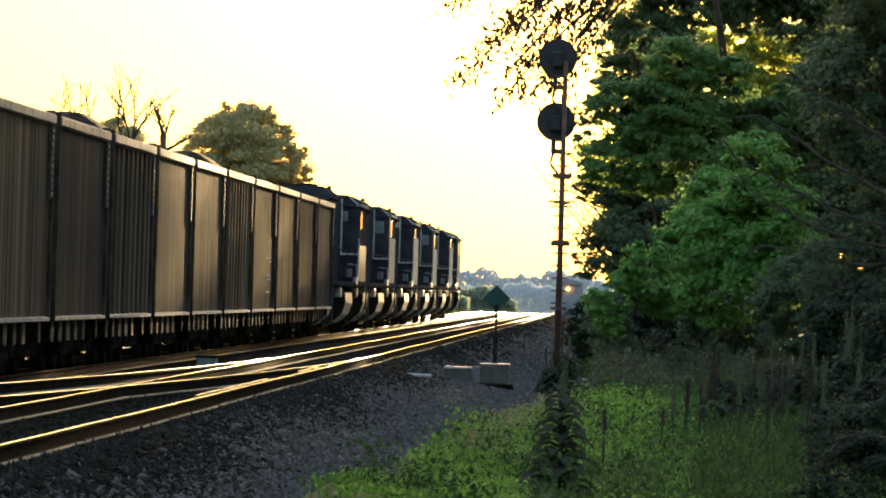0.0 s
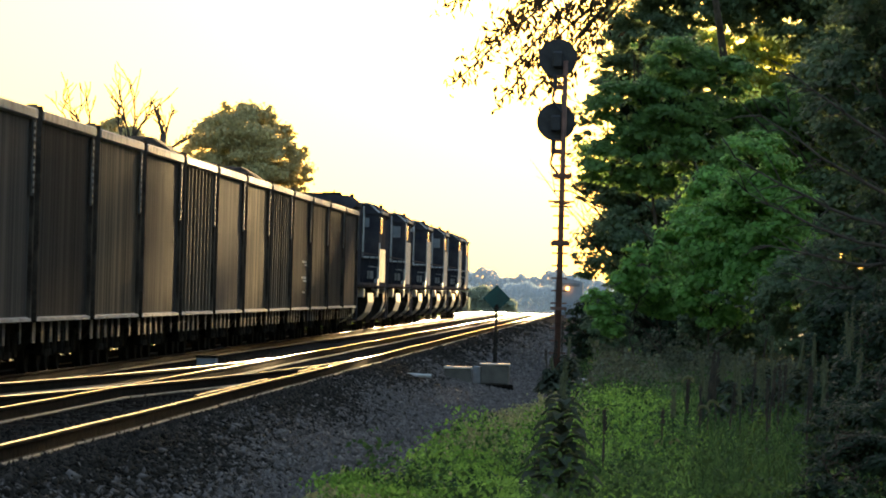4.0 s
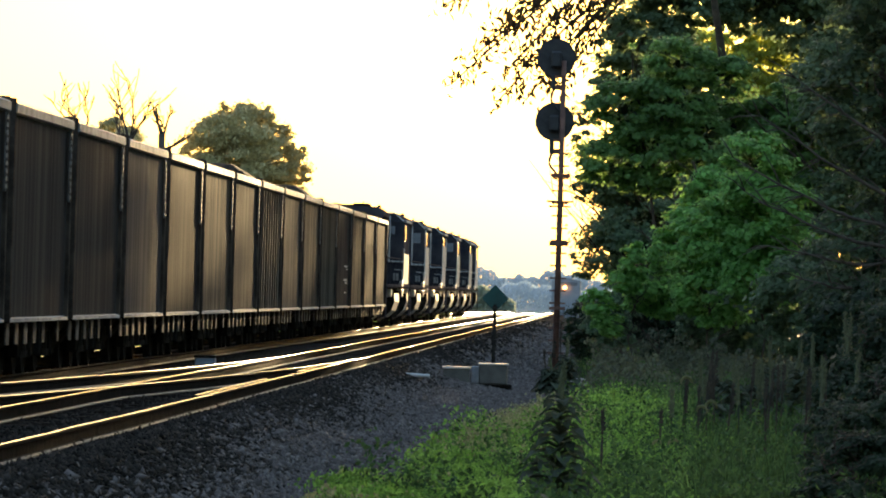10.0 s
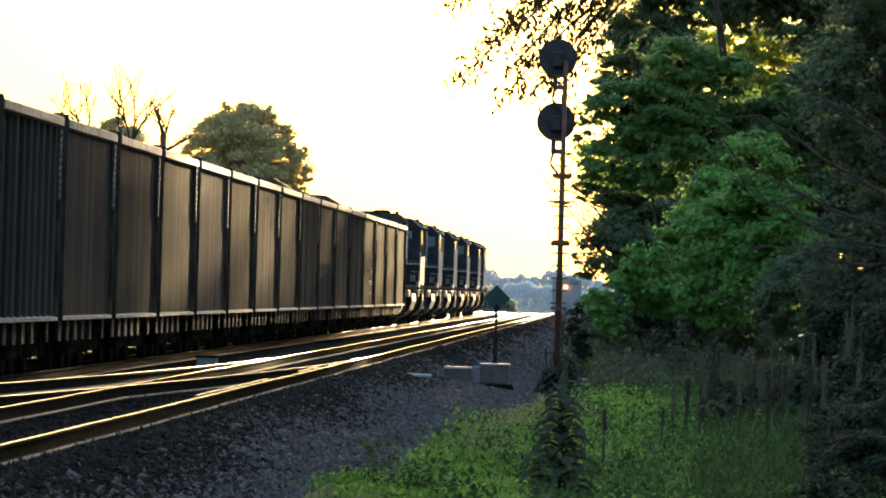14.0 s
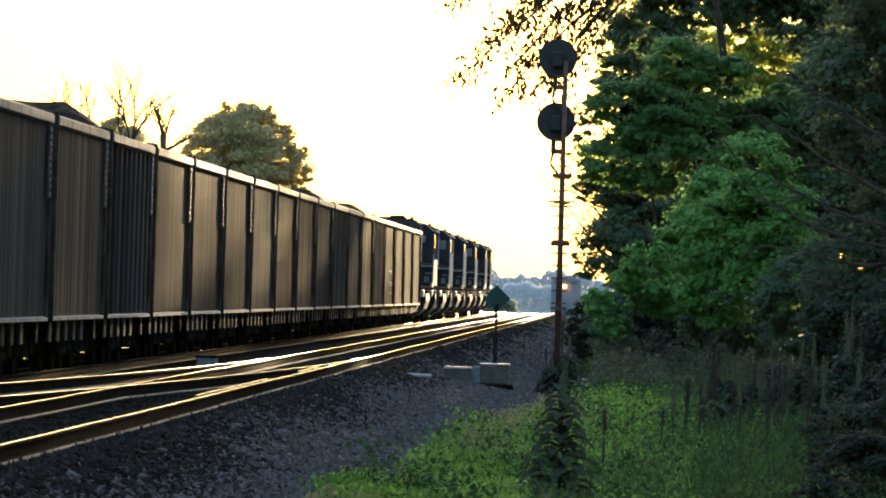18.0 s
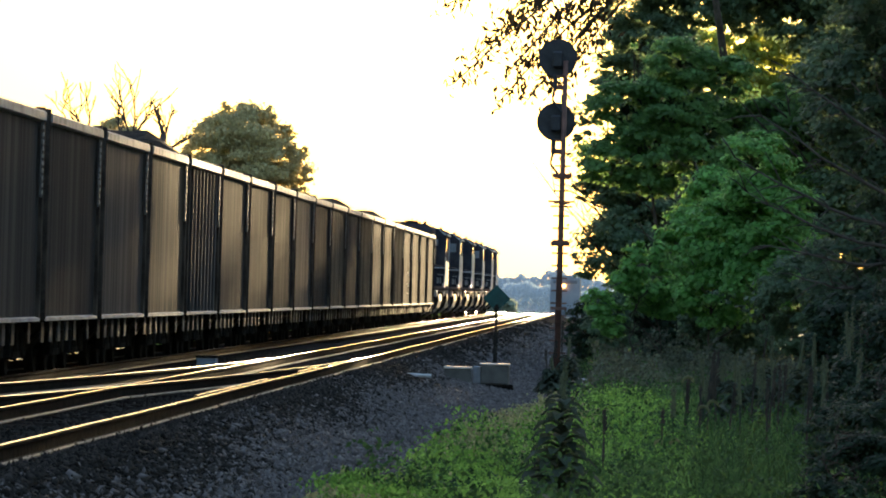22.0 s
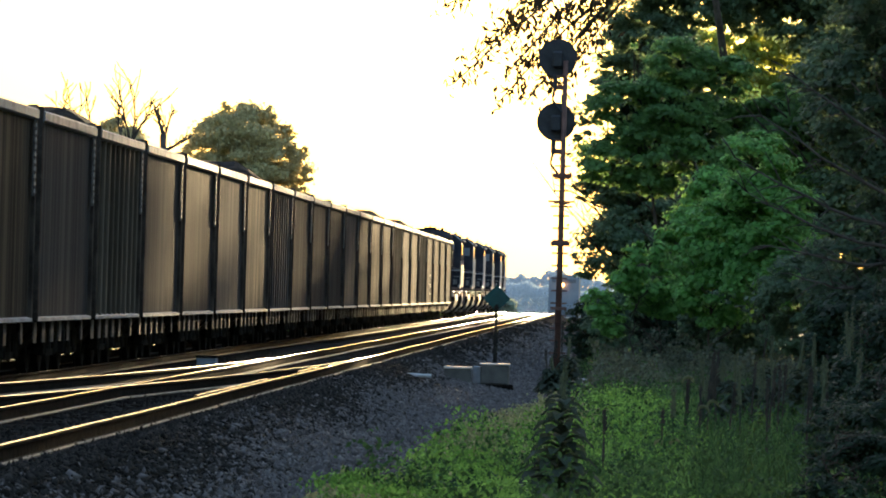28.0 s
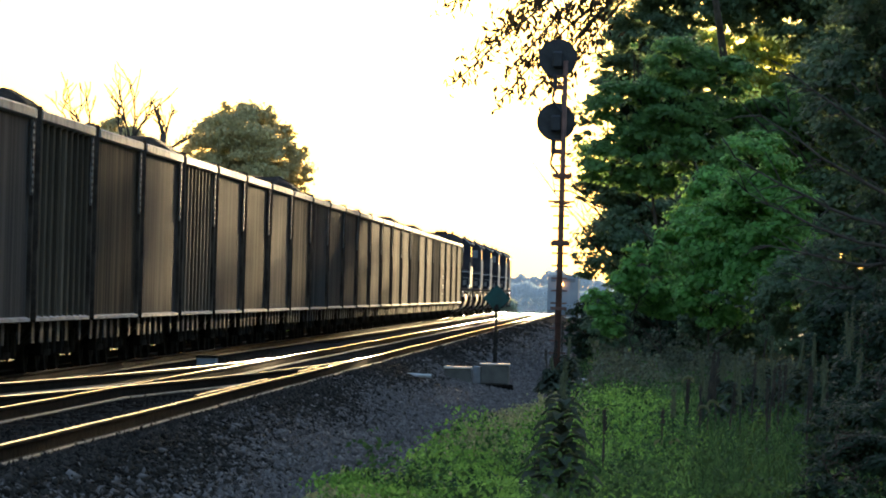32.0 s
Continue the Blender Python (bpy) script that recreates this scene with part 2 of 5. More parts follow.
def raw_mesh(name, verts, faces, mat, smooth=False):
    """A large mesh straight from arrays; faces is an (n, k) array."""
    me = bpy.data.meshes.new(name)
    faces = np.asarray(faces)
    n, k = faces.shape
    me.vertices.add(len(verts))
    me.vertices.foreach_set("co", np.asarray(verts, dtype=np.float32).ravel())
    me.loops.add(n * k)
    me.loops.foreach_set("vertex_index", faces.ravel().astype(np.int32))
    me.polygons.add(n)
    me.polygons.foreach_set("loop_start", np.arange(0, n * k, k, dtype=np.int32))
    me.update(calc_edges=True)
    if smooth:
        me.polygons.foreach_set("use_smooth", [True] * n)
    me.materials.append(mat)
    return me


def leaves_mesh(name, centres, size, mat, rng, droop=0.0, narrow=0.45, facing=None):
    """Folded four-cornered leaves, one at each centre, turned at random or with their upper sides to the way given."""
    n = len(centres)
    d = rng.normal(size=(n, 3))
    d[:, 2] -= droop
    if facing is not None:
        d -= (d * facing).sum(1)[:, None] * facing
    d /= np.linalg.norm(d, axis=1)[:, None]
    s = np.cross(d, rng.normal(size=(n, 3)) if facing is None else facing)
    s /= np.linalg.norm(s, axis=1)[:, None] + 1e-9
    up = np.cross(d, s)
    L = (size * rng.uniform(0.6, 1.35, n))[:, None]
    base = centres - d * L * 0.5
    tip = centres + d * L * 0.5
    left = centres + s * L * narrow + up * L * 0.14
    right = centres - s * L * narrow + up * L * 0.14
    v = np.stack([base, left, tip, right], axis=1).reshape(-1, 3)
    i = np.arange(n) * 4
    f = np.concatenate([np.stack([i, i + 1, i + 2], 1), np.stack([i, i + 2, i + 3], 1)])
    return raw_mesh(name, v, f, mat)


# ---- ground: one sheet to the horizon, the track bed a low bank, falling gently away far off ----
NEAR_C, FAR_C = -5.93, -9.60        # centre lines of the two tracks


def dip(y):
    """The line's gradient: it falls away beyond 380 m."""
    t = min(max((y - 380.0) / 260.0, 0.0), 1.0)
    return -1.5 * t * t * (3 - 2 * t) - max(0.0, y - 640.0) * 0.004 * (1 if y < 1500 else 0) - (3.44 if y >= 1500 else 0)


SECTION = [(-4000, -2.5), (-60, -1.6), (-22, -1.3), (-14.2, -0.95), (-12.6, -0.34), (-11.4, -0.2), (-8.0, -0.22), (-4.6, -0.19), (-4.2, -0.36),
           (-3.4, -0.60), (-2.6, -0.72), (-1.6, -0.92), (0.5, -1.0), (4, -1.0), (30, -1.0), (60, -1.0), (4000, -2.0)]


def ground_z(x, y=100.0):
    for (x0, z0), (x1, z1) in zip(SECTION, SECTION[1:]):
        if x <= x1:
            return z0 + (z1 - z0) * (x - x0) / (x1 - x0) + dip(y)
    return -2.0 + dip(y)


def build_ground():
    bm = bmesh.new()
    ys = [-300, -60, 0, 20, 40] + list(range(46, 200, 2)) + list(range(200, 420, 10)) + [440, 480, 520, 560, 600, 640, 700, 800, 1000, 1499, 1500, 2000, 3000, 4500]
    xs = sorted({x for x, _ in SECTION} | {-10.5, -9.5, -7.2, -6.4, -5.6, -4.5, -3.8, -3.0, -2.1, -1.0, 1.5, 2.5, 8, 15})
    rng = np.random.default_rng(3)
    rows = []
    for y in ys:
        rows.append([bm.verts.new((x, y, ground_z(x, y) + (rng.normal() * 0.004 if -4.8 < x < 16 or -60 < x < -12 else 0))) for x in xs])
    for a, b in zip(rows, rows[1:]):
        for i in range(len(xs) - 1):
            f = bm.faces.new((a[i], a[i + 1], b[i + 1], b[i]))
            f.material_index = 0 if -14.2 <= (xs[i] + xs[i + 1]) / 2 <= -1.2 else 1
    g = link("ground", bm, [GRAVEL_BED, SOIL], smooth=True)
    tagged(g, "weedy ground with a grey ballast bank under the tracks", "ground", kind="structure")


build_ground()

RAIL_PROFILE = [(-0.07, -0.172), (0.07, -0.172), (0.07, -0.158), (0.012, -0.14), (0.009, -0.05), (0.036, -0.036), (0.036, -0.012), (0.024, -0.003),
                (-0.024, -0.003), (-0.036, -0.012), (-0.036, -0.036), (-0.009, -0.05), (-0.012, -0.14), (-0.07, -0.158)]


def build_rail(name, path, label, foot=True):
    """A rail along a path of (x, y): the rusty body, and its polished running head as a part."""
    bm, hb = bmesh.new(), bmesh.new()
    rows, heads = [], []
    for x, y in path:
        rows.append([bm.verts.new((x + px, y, pz + dip(y))) for px, pz in RAIL_PROFILE])
        heads.append([hb.verts.new((x + px, y, pz + dip(y))) for px, pz in ((-0.014, -0.006), (0.022, -0.0085), (0.014, 0.0012), (-0.012, 0.0012))])
    for b, rr, n in ((bm, rows, len(RAIL_PROFILE)), (hb, heads, 4)):
        for a, c in zip(rr, rr[1:]):
            for i in range(n):
                b.faces.new((a[i], a[(i + 1) % n], c[(i + 1) % n], c[i]))
        b.faces.new(rr[0])
        b.faces.new(list(reversed(rr[-1])))
        bmesh.ops.recalc_face_normals(b, faces=b.faces)
    r = link(name, bm, RUST_RAIL)
    tagged(r, label, "rail", group="rails of the line", kind="structure")
    part("rail_head", hb, BRIGHT_RAIL, r, "polished running surface")
    if foot:
        fb = bmesh.new()
        ff = [[fb.verts.new((x + px, y, pz + dip(y))) for px, pz in ((0.045, -0.152), (0.074, -0.170), (0.074, -0.156), (0.045, -0.145))] for x, y in path]
        for a, c in zip(ff, ff[1:]):
            for i in range(4):
                fb.faces.new((a[i], a[(i + 1) % 4], c[(i + 1) % 4], c[i]))
        fb.faces.new(ff[0])
        fb.faces.new(list(reversed(ff[-1])))
        bmesh.ops.recalc_face_normals(fb, faces=fb.faces)
        part("rail_foot", fb, FOOT_STEEL, r, "pale edge along the rail foot")
    return r


def swing(y):
    """How far the turnout's diverging rails lie left of the near track."""
    d = 118.0 - y
    if d <= 0:
        return 0.0
    return 0.0008 * d * d if d < 46 else 0.0008 * 46 * 46 + 0.0736 * (d - 46)


def build_rails():
    far = [-250, 40, 60, 90, 130, 180, 240, 300, 380, 420, 460, 500, 560, 620, 660, 800]
    wob = lambda y, k: 0.012 * math.sin(y * 0.21 + k) + 0.008 * math.sin(y * 0.63 + 2 * k)
    fine = [-250] + list(range(30, 380, 4)) + far[8:]
    for k, (c, lab) in enumerate(((NEAR_C, "worn steel rail of the near track on dark ties"), (FAR_C, "worn steel rail under the coal train"))):
        for s in (-0.755, 0.755):
            build_rail("rail", [(c + s + wob(y, k + s), y) for y in fine], lab)
    for s in (-0.755, 0.755):
        build_rail("turnout_rail", [(NEAR_C + s - swing(y), y) for y in range(60, 119, 2)], "curved steel rail of a turnout")
    for s, y0, y1 in ((0.62, 70, 86), (0.62, 92, 99)):
        build_rail("guard_rail", [(NEAR_C + s, y) for y in range(y0, y1, 2)], "short guard rail beside the running rail")


build_rails()


def build_ties():
    t = tagged(thing("ties"), "dark creosoted wooden ties half sunk in ballast", "tie", kind="structure")
    first = part("tie", box(-1.3, 1.3, -0.115, 0.115, -0.36, -0.176, 0.012), TIE, t)
    first.location = (NEAR_C, 60, 0)
    rng = random.Random(5)
    for i in range(1, 190):
        y = 60 + i * 0.53
        long = 1.0
        if 62 < y < 122:
            long = 1.0 + swing(y) / 2.6
        o = share(first, pose(NEAR_C - (long - 1.0) * 1.3 + rng.uniform(-0.04, 0.04), y, rng.uniform(-0.012, 0.0), 0, 0, rng.uniform(-1, 1)), t)
        o.scale = (long, 1, 1)
    for i in range(100):
        share(first, pose(FAR_C + rng.uniform(-0.04, 0.04), 66 + i * 0.53, rng.uniform(-0.012, 0), 0, 0, rng.uniform(-1, 1)), t)
    bm = bmesh.new()
    y = 60 + 190 * 0.53
    while y < 380:
        add_box(bm, NEAR_C - 1.3, NEAR_C + 1.3, y - 0.115, y + 0.115, -0.33, -0.176)
        add_box(bm, FAR_C - 1.3, FAR_C + 1.3, y - 0.115, y + 0.115, -0.33, -0.176)
        y += 0.53
    o = link("distant_ties", bm, TIE, t)
    o["kind"] = "stuff"


build_ties()
# ---- the coal train ----
PITCH_CAR, PITCH_LOCO = 8.43, 22.15
TAIL_0 = 154.6            # where the leading coal car's front stands at the start


def build_truck(parent, y, wheels=(-0.85, 0.85), r=0.42, w=1.0, cat="truck"):
    """A truck under a car: two side frames with springs, and its wheelsets."""
    ws = []
    for s in (-1, 1):
        bm = bmesh.new()
        x0, x1 = s * w - 0.06, s * w + 0.06
        a = wheels[0] - 0.3
        b = wheels[-1] + 0.3
        prism([(x0, 0.62), (x1, 0.62), (x1, 0.74), (x0, 0.74)], a, b, bm)
        prism([(x0, 0.26), (x1, 0.26), (x1, 0.36), (x0, 0.36)], a + 0.55, b - 0.55, bm)
        for q in wheels:
            add_box(bm, x0 - 0.02, x1 + 0.02, q - 0.17, q + 0.17, r - 0.15, r + 0.22, 0.02)
        for q in (a + 0.62, b - 0.62):
            add_box(bm, x0, x1, q - 0.07, q + 0.07, 0.28, 0.7)
        mid = (a + b) / 2
        for dy in (-0.16, 0.0, 0.16):
            add_tube(bm, [(s * w, mid + dy, 0.36), (s * w, mid + dy, 0.62)], 0.065, 8)
        f = part("side_frame", bm, BLACK_STEEL, parent)
        f.location.y = y
    for q in wheels:
        bm = bmesh.new()
        add_tube(bm, [(-0.95, 0, 0), (0.95, 0, 0)], 0.08, 8)
        for s in (-1, 1):
            add_tube(bm, [(s * 0.69, 0, 0), (s * 0.715, 0, 0), (s * 0.72, 0, 0), (s * 0.82, 0, 0)], [r + 0.025, r + 0.025, r, r], 20)
        o = part("wheelset", bm, BLACK_STEEL, parent)
        o.location = (0, y + q, r)
        ws.append(o)
    return ws


def coal_heap(L, W, z, seed):
    rng = np.random.default_rng(seed)
    bm = bmesh.new()
    nx, ny = 9, 22
    ph = rng.uniform(0, 6, 4)
    grid = []
    for j in range(ny + 1):
        v = j / ny
        row = []
        for i in range(nx + 1):
            u = i / nx
            edge = min(1, 5 * min(v, 1 - v)) * min(1, 3.2 * min(u, 1 - u))
            hump = 0.20 + 0.17 * math.sin(v * 6.3 + ph[0]) + 0.12 * math.sin(v * 12 + ph[1]) + 0.06 * math.sin(v * 23 + ph[2])
            h = z - 0.10 + edge ** 0.8 * (0.15 + 1.2 * hump) + rng.normal() * 0.03 * edge
            row.append(bm.verts.new(((u - 0.5) * W, (v - 0.5) * L, h)))
        grid.append(row)
    for a, b in zip(grid, grid[1:]):
        for i in range(nx):
            bm.faces.new((a[i], a[i + 1], b[i + 1], b[i]))
    return bm


def build_hopper(ribs, mat, seed, label):
    """A coal car, its middle over the origin, forward along +y."""
    e = thing("coal_car", None, label, "coal car", "cars of the coal train")
    L, W, ZS, ZT = 7.66, 3.06, 0.86, 3.60
    hl, hw = L / 2, W / 2
    inset = 0.07 if ribs else 0.03
    t = 0.05
    for s in (-1, 1):
        xo = s * (hw - inset)
        part("side_sheet", box(min(xo, xo - s * t), max(xo, xo - s * t), -hl + 0.05, hl - 0.05, ZS, ZT), mat, e)
    for s in (-1, 1):
        part("end_sheet", box(-hw + inset + t, hw - inset - t, s * (hl - 0.12) - 0.03, s * (hl - 0.12) + 0.03, ZS + 0.75, ZT), mat, e)
        m = Matrix.Translation((0, s * (hl - 0.62), ZS + 0.42)) @ Matrix.Rotation(s * radians(-42), 4, "X")
        part("slope_sheet", box(-hw + 0.12, hw - 0.12, -0.7, 0.7, -0.025, 0.025, 0, m), mat, e)
    for s in (-1, 1):
        x = s * hw
        part("top_chord", prism([(x - 0.07, ZT - 0.05), (x + 0.05, ZT - 0.02), (x + 0.05, ZT + 0.09), (x + 0.02, ZT + 0.115), (x - 0.07, ZT + 0.115)], -hl, hl), CAR_EDGE, e, "pale worn top chord")
        part("side_sill", prism([(x - 0.10, ZS - 0.05), (x + 0.035, ZS - 0.05), (x + 0.035, ZS - 0.005), (x - 0.10, ZS + 0.03)], -hl, hl), CAR_EDGE, e, "pale worn side sill")
        for q in (-1, 1):
            part("corner_post", box(x - 0.11, x + 0.03, q * hl - 0.055, q * hl + 0.055, ZS - 0.05, ZT + 0.17, 0.012), DARK_POST, e, "dark corner post")
        # ladder and grab irons at the leading end
        bm = bmesh.new()
        for k in range(10):
            add_box(bm, x + 0.02, x + 0.04, hl - 0.38, hl - 0.16, ZT - 1.04 + k * 0.1, ZT - 0.985 + k * 0.1)
        for yy in (hl - 0.385, hl - 0.175):
            add_box(bm, x + 0.015, x + 0.03, yy, yy + 0.02, ZT - 1.08, ZT)
        part("ladder", bm, LADDER, e, "pale steel end ladder")
    for q in (-1, 1):
        part("end_chord", box(-hw + 0.07, hw - 0.07, q * hl - 0.06, q * hl + 0.06, ZT - 0.04, ZT + 0.11, 0.01), CAR_EDGE, e)
    if ribs:
        bm = bmesh.new()
        add_box(bm, -0.035, 0.035, -0.08, 0.08, ZS, ZT - 0.03, 0.012)
        rib = part("side_post", bm, mat, e)
        n = 9
        spots = [(s * (hw - 0.04), -hl + L * (k + 0.5) / n) for s in (1, -1) for k in range(n)]
        rib.location = (spots[0][0], spots[0][1], 0)
        for x, y in spots[1:]:
            share(rib, pose(x, y, 0), e)
    part("coal", coal_heap(L - 0.2, W - 0.16, ZT, seed), COAL, e, "heaped black coal")
    bm = bmesh.new()
    add_box(bm, -0.17, 0.17, -hl - 0.1, hl + 0.1, 0.72, 0.98)
    part("centre_sill", bm, BLACK_STEEL, e)
    # discharge bays with their upright stiffeners
    for c in (-1.15, 1.15):
        bm = bmesh.new()
        prism([(-1.25, 0.84), (-0.75, 0.32), (0.75, 0.32), (1.25, 0.84)], c - 0.75, c + 0.75, bm)
        part("discharge_bay", bm, BLACK_STEEL, e)
    for y, w in ((-3.1, 0.2), (-1.95, 0.2), (-0.8, 0.2), (0.35, 0.2), (1.5, 0.2), (3.55, 0.13)):
        for s in (-1, 1):
            part("bay_stiffener", box(s * 1.44 - 0.012, s * 1.44 + 0.012, y - w, y + w, 0.50, 0.79, 0.004), DUSTY, e, "dusty upright bracket")
    for q in (-1, 1):
        bm = bmesh.new()
        add_tube(bm, [(0, q * (hl + 0.02), 0.85), (0, q * (PITCH_CAR / 2 - 0.02), 0.85)], 0.09, 8)
        add_box(bm, -0.14, 0.14, q * (PITCH_CAR / 2 - 0.12) - 0.1, q * (PITCH_CAR / 2 - 0.12) + 0.1, 0.70, 1.0, 0.03)
        part("coupler", bm, BLACK_STEEL, e)
    ws = build_truck(e, -2.75) + build_truck(e, 2.75)
    return e, ws


def rounded_roof(hw, z0, z1, r=0.25, crown=0.1):
    """A hood or cab section with rounded shoulders."""
    p = [(-hw, z0), (hw, z0)]
    for k in range(5):
        a = math.pi / 2 * k / 4
        p.append((hw - r + r * math.cos(a), z1 - crown - r + r * math.sin(a)))
    p.append((0, z1))
    for k in range(5):
        a = math.pi / 2 + math.pi / 2 * k / 4
        p.append((-hw + r + r * math.cos(a), z1 - crown - r + r * math.sin(a)))
    return p


def build_loco(short=False, kind=0):
    """A six-axle road engine, forward along +y, its middle over the origin."""
    e = thing("short_locomotive" if short else "locomotive", None, ("black diesel locomotive with dusty, sunlit-grey cab side and white handrails", "black diesel locomotive with brown-stained cab side and a grey rear box", "black diesel locomotive with pale cab side and white roof boxes")[kind], "locomotive", "engines of the coal train")
    half = (12.0 if short else 21.3) / 2
    # frame and walkway
    bm = prism([(-1.5, 1.43), (1.5, 1.43), (1.5, 1.58), (-1.5, 1.58)], -half, half)
    part("deck", bm, LOCO_BLACK, e)
    for s in (-1, 1):
        part("deck_edge", box(s * 1.5 - 0.02, s * 1.5 + 0.03, -half + 0.3, half - 0.3, 1.47, 1.56, 0.01), LOCO_BLACK, e, "dusty walkway edge")
    cab0, cab1 = (half - 6.6, half - 2.0)
    part("hood", prism(rounded_roof(0.93, 1.58, 4.18, 0.2, 0.06), -half + 0.9, cab0), LOCO_BLACK, e, "black engine hood")
    # radiator wings near the rear, fans and stacks on top
    part("radiator", prism([(-1.35, 3.9), (-0.9, 3.6), (0.9, 3.6), (1.35, 3.9), (1.35, 4.02), (1.1, 4.22), (-1.1, 4.22), (-1.35, 4.02)], -half + 1.0, -half + (3.0 if short else 5.2)), LOCO_BLACK, e, "flared black radiator housing")
    for k in range(2 if short else 4):
        y = -half + 5.6 + k * 2.4
        if y < cab0 - 0.7:
            part("roof_fan", tube([(0, y, 4.1), (0, y, 4.34)], [0.62, 0.58], 16), BLACK_STEEL, e)
    part("exhaust_chimney", box(-0.3, 0.3, cab0 - 2.2, cab0 - 1.6, 4.1, 4.5, 0.03), BLACK_STEEL, e)
    # cab, wider than the hood, with windows in its rear wall and side
    part("cab", prism(rounded_roof(1.5, 1.58, 4.28, 0.35, 0.1), cab0, cab1), LOCO_BLACK, e, "black cab")
    part("cab_roof", prism([(-1.56, 3.86), (1.56, 3.86), (1.56, 3.92), (1.2, 4.2), (-1.2, 4.2), (-1.56, 3.92)], cab0 - 0.08, cab1 + 0.12), LOCO_BLACK, e, "black roof")
    for s in (-1, 1):
        # the sunlit cab side is painted paler than the black rear wall
        part("cab_side", box(s * 1.5 - 0.015, s * 1.5 + 0.03, cab0 + 0.05, cab1 - 0.05, 1.6, (3.15, 2.7, 3.4)[kind], 0.01), (LOCO_GREY, LOCO_TAN, LOCO_GREY)[kind], e, ("dusty lower cab side painted sunlit-grey", "brown-stained lower cab side", "pale cab side")[kind])
        part("side_window", box(s * 1.5 - 0.01, s * 1.5 + 0.02, cab0 + 0.5, cab0 + 1.9, 3.2, 3.75, 0.02), DARK_GLASS, e, "dark side window")
        part("rear_window", box(s * 1.16 - 0.15, s * 1.16 + (0.15, 0.0, 0.12)[kind], cab0 - 0.02, cab0 + 0.02, (3.3, 3.42, 3.46)[kind], 3.72, 0.01), GLASS if kind != 2 else DARK_GLASS, e, "dusty rear window")
        part("number_box", box(s * 1.1 - 0.3, s * 1.1 + 0.3, cab1 + 0.0, cab1 + 0.1, 3.9, 4.12, 0.01), WHITE, e)
        # handrails along the walkway, and the uprights at both ends
        bm = bmesh.new()
        add_tube(bm, [(s * 1.44, -half + 0.3, 2.5), (s * 1.44, cab0 - 0.05, 2.5)], 0.022, 6)
        y = -half + 0.3
        while y < cab0:
            part("stanchion", tube([(s * 1.44, y, 1.55), (s * 1.44, y, 2.5)], 0.014, 6), LOCO_BLACK, e, "black handrail post")
            y += 4.6
        part("handrail", bm, LOCO_BLACK, e, "black walkway handrail")
        part("deck_plate", box(s * 1.46 - 0.03, s * 1.46 + 0.075, cab0 - 1.2, cab0 - 0.1, 1.5, 1.72, 0.01), LOCO_TANK, e, "pale worn step plate")
        part("grab_iron", tube([(s * 1.52, cab0 - 0.06, 1.7), (s * 1.52, cab0 - 0.06, (4.0, 2.9, 3.5)[kind])], 0.022, 6), WHITE, e, "white cab corner grab iron")
        part("grab_iron", tube([(s * 0.97, cab0 - 0.06, 2.4), (s * 0.97, cab0 - 0.06, 4.1)], 0.034, 6), WHITE, e)
        part("rear_rail", tube([(s * 0.97, cab0 - 0.08, 2.42), (s * 1.5, cab0 - 0.08, 2.42)], 0.038, 6), WHITE, e)
        part("roof_gutter", box(s * 1.56 - 0.02, s * 1.56 + 0.03, cab0 - 0.1, cab1, 3.86, 3.95, 0.01), LOCO_GREY, e, "pale roof edge")
        part("air_pipe", tube([(s * 1.5, cab0 - 0.5, 1.66), (s * 1.5, cab0 - 0.5, 2.1), (s * 1.2, cab0 - 0.5, 2.12)], 0.03, 6), LOCO_GREY, e, "pale bent pipe")
        part("marker_plate", box(s * 1.24 - 0.1, s * 1.24 + 0.1, cab0 - 0.035, cab0 - 0.005, 1.72, 1.98, 0.01), LOCO_GREY, e, "small pale plate")
        # steps at the four corners
        for q in (-1, 1):
            bm = bmesh.new()
            for z in (0.45, 0.75, 1.05):
                add_box(bm, s * 1.3 - 0.2, s * 1.3 + 0.2, q * half - q * 0.35 - 0.13, q * half - q * 0.35 + 0.13, z, z + 0.03)
            add_box(bm, s * 1.5 - 0.02, s * 1.5 + 0.02, q * half - q * 0.35 - 0.2, q * half - q * 0.35 + 0.2, 0.4, 1.4)
            part("steps", bm, LOCO_BLACK, e, "dusty corner steps")
            part("step_light", box(s * 1.36 - 0.10, s * 1.36 + 0.10, q * half - 0.05, q * half + 0.05, 1.26, 1.42, 0.03), LOCO_TANK, e, "small pale end bracket")
    # pale panels added to break up the black hood
    for y0, z0, z1 in (((-half + 1.2, 2.5, 3.3), (-half + 7.0, 1.7, 2.6)), ((-half + 2.0, 3.0, 3.7), (-half + 5.0, 1.7, 2.3)), ((-half + 1.0, 1.7, 2.4), (-half + 6.0, 2.9, 3.6)))[kind]:
        part("hood_door", box(0.925, 0.95, y0, min(y0 + 2.6, cab0 - 0.1), z0, z1, 0.008), LOCO_GREY, e, "pale grey hood panel")
    if kind == 1:
        part("rear_box", box(1.0, 1.36, -half + 0.1, -half + 0.6, 1.58, 1.95, 0.02), LOCO_TANK, e, "pale grey equipment box on the rear platform")
    if kind == 2:
        for y0 in (cab0 - 0.5, cab0 - 3.4):
            part("roof_box", box(0.62, 1.0, y0, y0 + 0.4, 3.72, 4.14, 0.03), WHITE, e, "white roof box")
    for k in range(6 if short else 11):
        y0 = -half + 1.4 + k * 1.45
